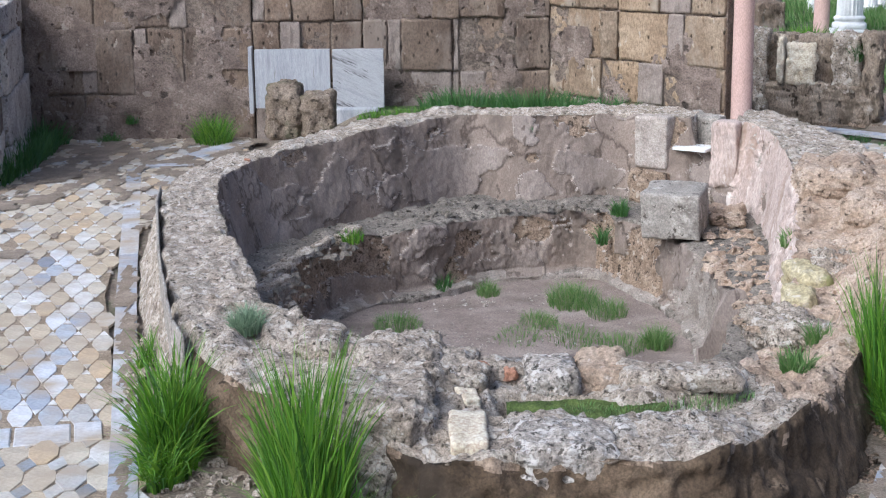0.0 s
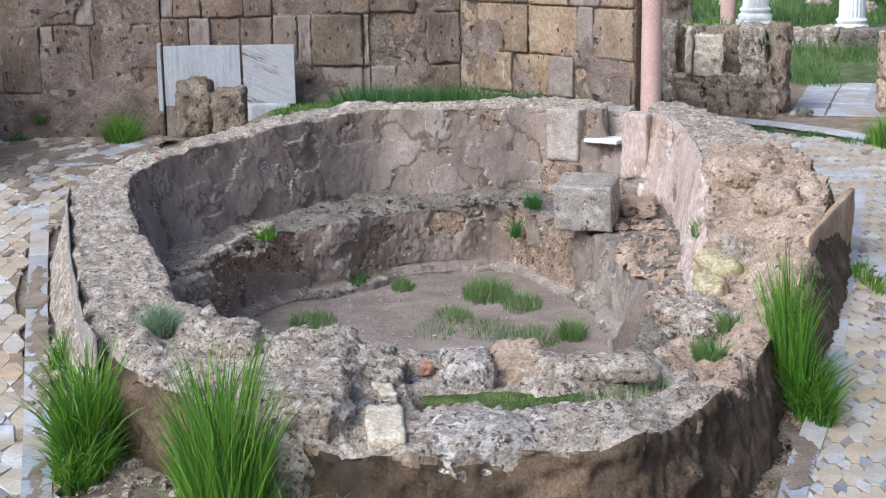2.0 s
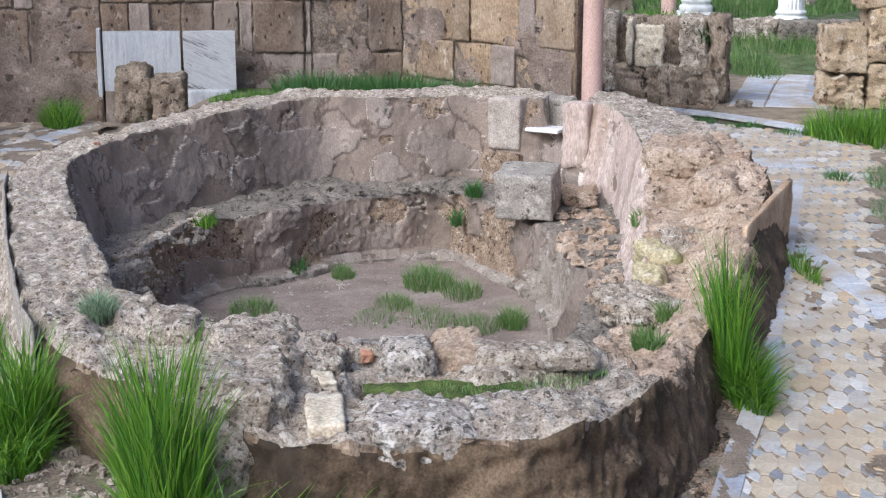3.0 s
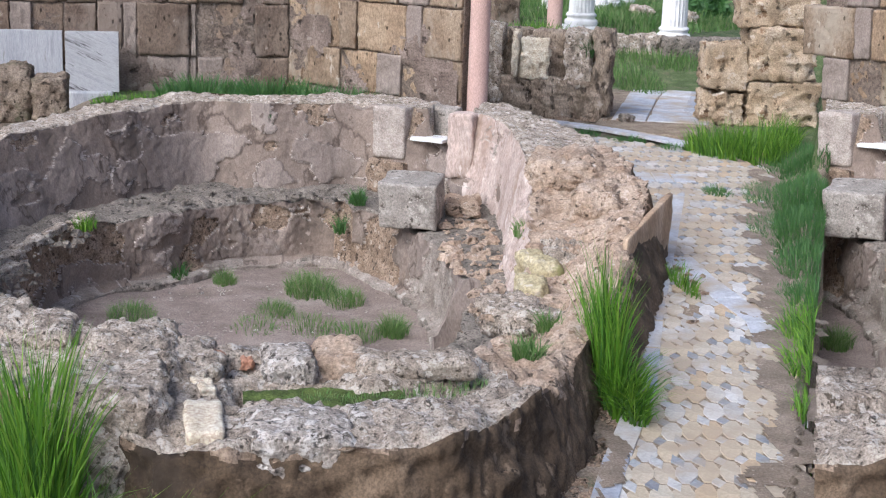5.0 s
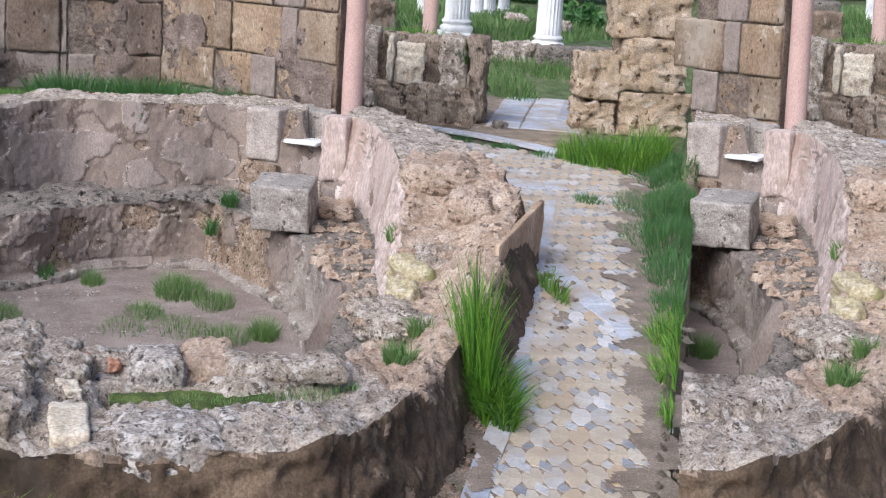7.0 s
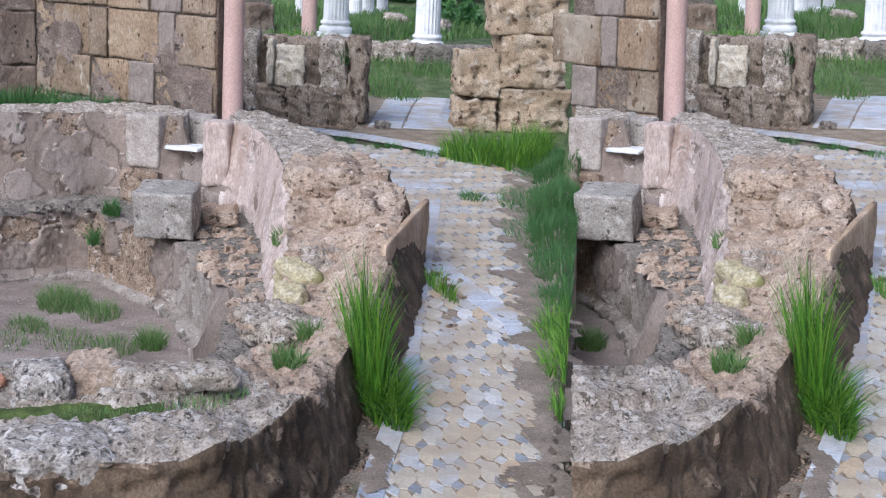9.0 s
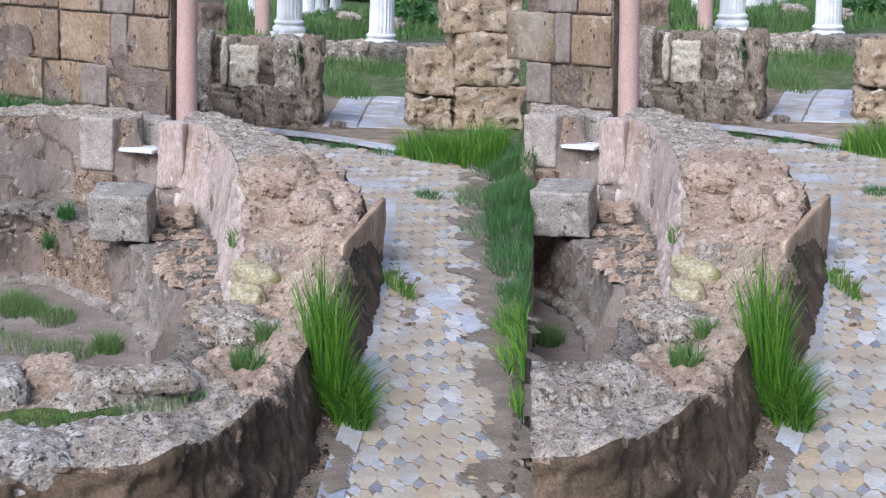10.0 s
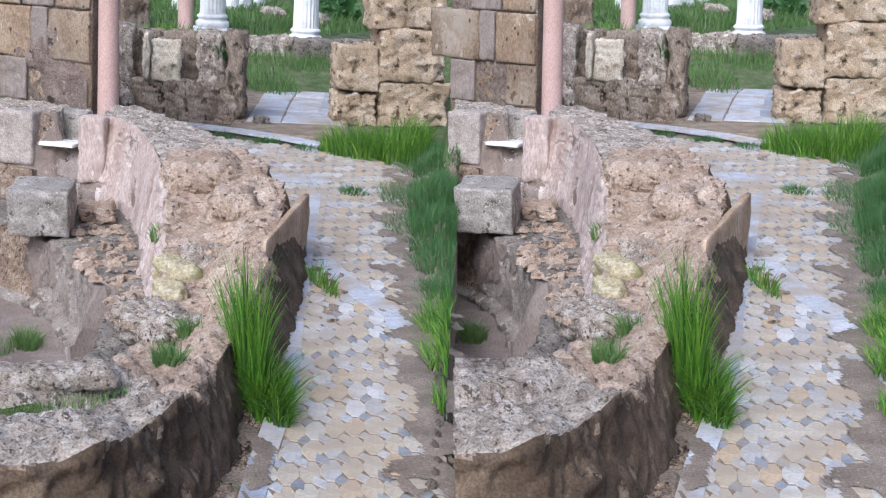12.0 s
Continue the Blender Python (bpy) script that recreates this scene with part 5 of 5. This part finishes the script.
def paved(name, outline, origin, pitch, slope, label, seed, near, keep=0.985):
    """A bed with octagons and small squares between; those nearer than y = near are pieces of their own."""
    rnd = random.Random(seed)
    poly = np.array(outline, float)
    bed = [(x, y, -0.002) for x, y in outline] + [(x, y, -0.06) for x, y in outline]
    m = len(outline)
    sides = [(k, (k + 1) % m, m + (k + 1) % m, m + k) for k in range(m)]
    floor = tagged(mesh_from(name, bed, [tuple(range(m))] + sides, [M_BED], flat=True), label, "floor", kind="structure")
    px, py = pitch
    shapes = []
    for k in range(6):
        tv, tf = tile_mesh(octagon(px, py, seed + k))
        me = bpy.data.meshes.new("tile")
        me.from_pydata(tv, [], tf)
        me.materials.append(M_TILE)
        shapes.append((me, tv, tf))
    far_v, far_f, sq_v, sq_f = [], [], [], []
    shear = math.atan(slope)
    count = 0
    for j in range(int((poly[:, 1].max() - origin[1]) / py) + 2):
        for i in range(-40, 41):
            y = origin[1] + j * py
            x = origin[0] + i * px + slope * (y - origin[1])
            hit = inside(np.array([x, x + px / 2]), np.array([y, y + py / 2]), poly)
            tilt = Matrix.Translation((x, y, 0.004 + rnd.uniform(-0.004, 0.003))) @ Euler((rnd.uniform(-0.012, 0.012), rnd.uniform(-0.012, 0.012), -shear)).to_matrix().to_4x4()
            if hit[0] and rnd.random() < keep:
                me, tv, tf = shapes[rnd.randrange(6)]
                if y < near and count < 300:
                    ob = new("tile", me)
                    ob.matrix_world = tilt
                    ob.parent = floor
                    count += 1
                else:
                    b = len(far_v)
                    far_v += [tuple(tilt @ Vector(p)) for p in tv]
                    far_f += [tuple(b + q for q in p) for p in tf]
            if hit[1] and rnd.random() < keep:
                c = 0.345
                pts = [(0, -c * py), (c * px, 0), (0, c * py), (-c * px, 0)]
                tv, tf = tile_mesh([(p * 0.95, q * 0.95) for p, q in pts])
                m = Matrix.Translation((x + px / 2 + slope * py / 2, y + py / 2, 0.003 + rnd.uniform(-0.004, 0.003)))
                b = len(sq_v)
                sq_v += [tuple(m @ Vector(p)) for p in tv]
                sq_f += [tuple(b + q for q in p) for p in tf]
    for nm, vv, ff, mt in (("outer_tiles", far_v, far_f, M_TILES), ("square_tiles", sq_v, sq_f, M_SQUARES)):
        if vv:
            tagged(mesh_from(nm, vv, ff, [mt], flat=True, parent=floor), kind="stuff")
    return floor


def band(floor, points, width, lengths, material, seed, z=0.008, name="slab"):
    """Slabs laid end to end along a line in plan."""
    rnd = random.Random(seed)
    p = np.array(points, float)
    run = np.concatenate([[0], np.cumsum(np.linalg.norm(np.diff(p, axis=0), axis=1))])
    s = 0.0
    while s < run[-1] - 0.05:
        e = min(run[-1], s + rnd.uniform(*lengths))
        a = np.array([np.interp(s + 0.008, run, p[:, k]) for k in (0, 1)])
        b = np.array([np.interp(e - 0.008, run, p[:, k]) for k in (0, 1)])
        d = (b - a) / np.linalg.norm(b - a)
        nrm = np.array((d[1], -d[0])) * width / 2
        w = 1 + rnd.uniform(-0.08, 0.05)
        slab(name, [a - nrm * w, a + nrm, b + nrm * w, b - nrm], z + rnd.uniform(-0.003, 0.004), 0.03, material, floor)
        s = e


ROSETTES = ((-2.80, 11.4), (-2.48, 9.75), (-2.34, 8.55), (-2.22, 7.95), (-3.06, 13.0))


def lozenge_floor(name, outline, origin, pitch, slope, label, seed, near):
    """A bed with rows of clipped lozenges, offset row by row, and small triangles between their tips."""
    rnd = random.Random(seed)
    poly = np.array(outline, float)
    m = len(outline)
    bed = [(x, y, -0.002) for x, y in outline] + [(x, y, -0.06) for x, y in outline]
    floor = tagged(mesh_from(name, bed, [tuple(range(m))] + [(k, (k + 1) % m, m + (k + 1) % m, m + k) for k in range(m)], [M_BED], flat=True), label, "floor", kind="structure")
    hx, hy = pitch[0] / 2, pitch[1] / 2
    cx, cy = 0.84, 0.63
    shapes = []
    for k in range(6):
        pts = []
        for sx, sy, swap in ((1, 1, 0), (-1, 1, 1), (-1, -1, 0), (1, -1, 1)):
            pair = [(sx * cx, sy * (1 - cx)), (sx * (1 - cy), sy * cy)]
            pts += pair[::-1] if swap else pair
        jit = [((x * 0.965 + rnd.uniform(-0.03, 0.03)) * hx, (y * 0.965 + rnd.uniform(-0.03, 0.03)) * hy) for x, y in pts]
        tv, tf = tile_mesh([(x + slope * y, y) for x, y in jit])
        both = []
        for material in (M_TILE, M_BLUE):
            me = bpy.data.meshes.new("tile")
            me.from_pydata(tv, [], tf)
            me.materials.append(material)
            both.append(me)
        shapes.append((both, tv, tf))
    far_v, far_f, tri_v, tri_f = [], [], [], []
    count = 0
    for j in range(int((poly[:, 1].max() - origin[1]) / hy) + 2):
        for i in range(-40, 41):
            y = origin[1] + j * hy
            x = origin[0] + (i + 0.5 * (j % 2)) * pitch[0] + slope * (y - origin[1])
            hit = inside(np.array([x, x + hx]), np.array([y, y]), poly)
            place = Matrix.Translation((x, y, 0.004 + rnd.uniform(-0.003, 0.003))) @ Euler((rnd.uniform(-0.01, 0.01), rnd.uniform(-0.01, 0.01), 0)).to_matrix().to_4x4()
            if hit[0] and rnd.random() < 0.985:
                both, tv, tf = shapes[rnd.randrange(6)]
                blue = min(((x - a) / 0.17) ** 2 + ((y - b) / 0.55) ** 2 for a, b in ROSETTES) < 1 and rnd.random() < 0.85
                if y < near and count < 300:
                    ob = new("tile", both[blue])
                    ob.matrix_world = place
                    ob.parent = floor
                    count += 1
                else:
                    b = len(far_v)
                    far_v += [tuple(place @ Vector(p)) for p in tv]
                    far_f += [tuple(b + q for q in p) for p in tf]
            if hit[1]:
                for up in (1, -1):
                    if rnd.random() < 0.75:
                        c = 0.34
                        pts = [(0, 0.03 * up * hy), (c * hx, c * up * hy), (-c * hx, c * up * hy)][::up]
                        mid = (0, 0.6 * c * up * hy)
                        tv, tf = tile_mesh([((p - mid[0]) * 0.9, (q - mid[1]) * 0.9) for p, q in pts])
                        b = len(tri_v)
                        tri_v += [(x + hx + p + slope * (q + mid[1]), y + q + mid[1], r + 0.004) for p, q, r in tv]
                        tri_f += [tuple(b + q for q in p) for p in tf]
    for nm, vv, ff, mt in (("outer_tiles", far_v, far_f, M_TILES), ("triangle_tiles", tri_v, tri_f, M_TIPS)):
        tagged(mesh_from(nm, vv, ff, [mt], flat=True, parent=floor), kind="stuff")
    return floor


west = lozenge_floor("floor_west", [(-4.62, 17.25), (-2.1, 17.25), (-1.85, 14.3), (-2.3, 13.0), (-2.55, 12.2), (-2.30, 10.4), (-1.95, 8.9), (-1.66, 7.58), (-2.60, 7.58), (-2.75, 8.2), (-3.75, 12.6), (-4.35, 15.6)],
                     (-1.75, 7.9), (0.160, 0.54), -0.18, "worn patterned floor of cream and grey stone tiles", 1, 12.4)
paved("floor_southwest", [(-1.55, 7.56), (-1.1, 5.2), (-1.9, 5.0), (-2.58, 7.56)], (-1.60, 5.3), (0.15, 0.34), -0.18, "octagonal cream tiles with small grey squares", 11, 7.4)
band(west, [(-1.20, 5.0), (-1.465, 6.76), (-2.135, 10.29), (-3.02, 15.3)], 0.14, (0.9, 1.7), M_STRIP, 2, 0.008)
band(west, [(-2.45, 7.5), (-1.74, 7.66)], 0.28, (0.26, 0.32), M_PALE, 3, 0.008)
band(west, [(-3.35, 11.2), (-3.95, 13.6)], 0.16, (0.8, 1.2), M_STRIP, 4, 0.008)
band(west, [(-2.95, 15.45), (-2.45, 15.5)], 0.14, (0.5, 0.6), M_STRIP, 5, 0.013)
band(west, [(-2.55, 16.0), (-2.1, 17.0)], 0.24, (0.4, 0.5), M_STRIP, 6, 0.013)

EAST = [(1.66, 5.6), (1.88, 6.58), (2.42, 7.68), (2.95, 9.40), (3.55, 10.9), (3.75, 12.5), (3.72, 14.6), (3.6, 16.6), (4.1, 16.75), (5.1, 15.85), (5.45, 15.2), (5.75, 14.5), (4.72, 11.95), (4.08, 10.13), (3.44, 8.19), (2.88, 6.63), (2.5, 5.4)]
east_floor = paved("floor_east", EAST, (2.05, 5.6), (0.107, 0.28), 0.37, "honeycomb floor of cream stone tiles and grey squares", 7, 11.4, 0.99)
band(east_floor, [(1.55, 5.5), (1.90, 6.56), (2.42, 7.67), (2.98, 9.36), (3.64, 11.2), (4.44, 13.45)], 0.13, (0.5, 1.1), M_STRIP, 8, 0.008)
band(east_floor, [(3.66, 10.95), (3.60, 9.95), (3.70, 9.40), (3.50, 8.60)], 0.20, (0.5, 0.62), M_PALE, 9, 0.010)
band(east_floor, [(4.20, 14.15), (4.80, 14.05)], 0.42, (0.16, 0.24), M_PALE, 10, 0.008)
again(east_floor)

def mud(name, x0, x1, y0, y1, cover, label, seed, z=0.010, grit=4.5):
    """A thin crust of dried mud, broken where cover(x, y) plus noise falls below nought."""
    xs, ys = np.arange(x0, x1, 0.02), np.arange(y0, y1, 0.035)
    gx, gy = np.meshgrid(xs, ys, indexing="ij")
    p = np.stack([gx.ravel(), gy.ravel(), np.full(gx.size, z)], -1)
    keep = cover(p[:, 0], p[:, 1]) + 0.55 * fbm(p * np.array((1.8, 0.8, 1)), grit, 6, seed)
    p[:, 2] += 0.010 * np.clip(keep, -1, 0.8) + 0.003 * fbm(p, 20, 2, seed + 1)
    f = grid_faces(len(xs), len(ys))
    return tagged(mesh_from(name, p, f[(keep[f] > 0).all(1)], [M_MUD]), label, "mud", kind="stuff")


mud("mud", -4.6, -1.9, 11.5, 17.2, lambda x, y: -0.27 + 0.40 * smooth(11.8, 15.2, y), "dried brown mud over the patterned floor", 81)
mud("mud", -2.3, -1.2, 6.0, 12.0, lambda x, y: -0.25 - 7 * np.abs(x + np.interp(y, (6.0, 7.6, 10.4, 12.0), (1.36, 1.60, 2.14, 2.45))) + 0.55, "sandy crust along the wall's foot", 82)
again(mud("mud", 2.2, 5.9, 5.6, 15.5, lambda x, y: 0.52 - 3.2 * np.abs(x - np.interp(y, VERGE_Y, VERGE_X) - 0.02), "trodden brown earth along the pavement's edge", 83))
again(mud("mud", 1.4, 3.9, 5.6, 12.0, lambda x, y: 0.22 - 5.0 * np.abs(x - np.interp(y, (5.5, 6.56, 7.67, 9.36, 11.2), (1.58, 1.88, 2.38, 2.92, 3.58))), "earth washed down along the wall's foot", 84))

far = slab("floor_far", [(4.6, 17.15), (5.75, 16.3), (6.05, 17.2), (7.9, 22.3), (5.9, 21.4), (5.2, 18.6)], 0.0, 0.05, M_BED)
tagged(far, "far court floor of broken bluish marble slabs", "floor", kind="structure")
band(far, [(5.15, 17.6), (5.75, 19.2), (6.3, 20.6)], 0.39, (0.35, 0.7), M_STRIP, 11, 0.012)
band(far, [(5.55, 17.5), (6.15, 19.1), (6.8, 20.8)], 0.39, (0.4, 0.6), M_PALE, 12, 0.012)
band(far, [(5.85, 17.4), (6.5, 19.0), (7.2, 20.9)], 0.37, (0.3, 0.6), M_STRIP, 13, 0.012)
again(far)
kerb = new("threshold")
tagged(kerb, "row of worn white threshold slabs", "kerb", kind="structure")
band(kerb, [(4.05, 17.50), (4.64, 16.95), (5.0, 16.45), (5.32, 15.85)], 0.20, (0.35, 0.55), M_PALE, 14, 0.03)
again(kerb)
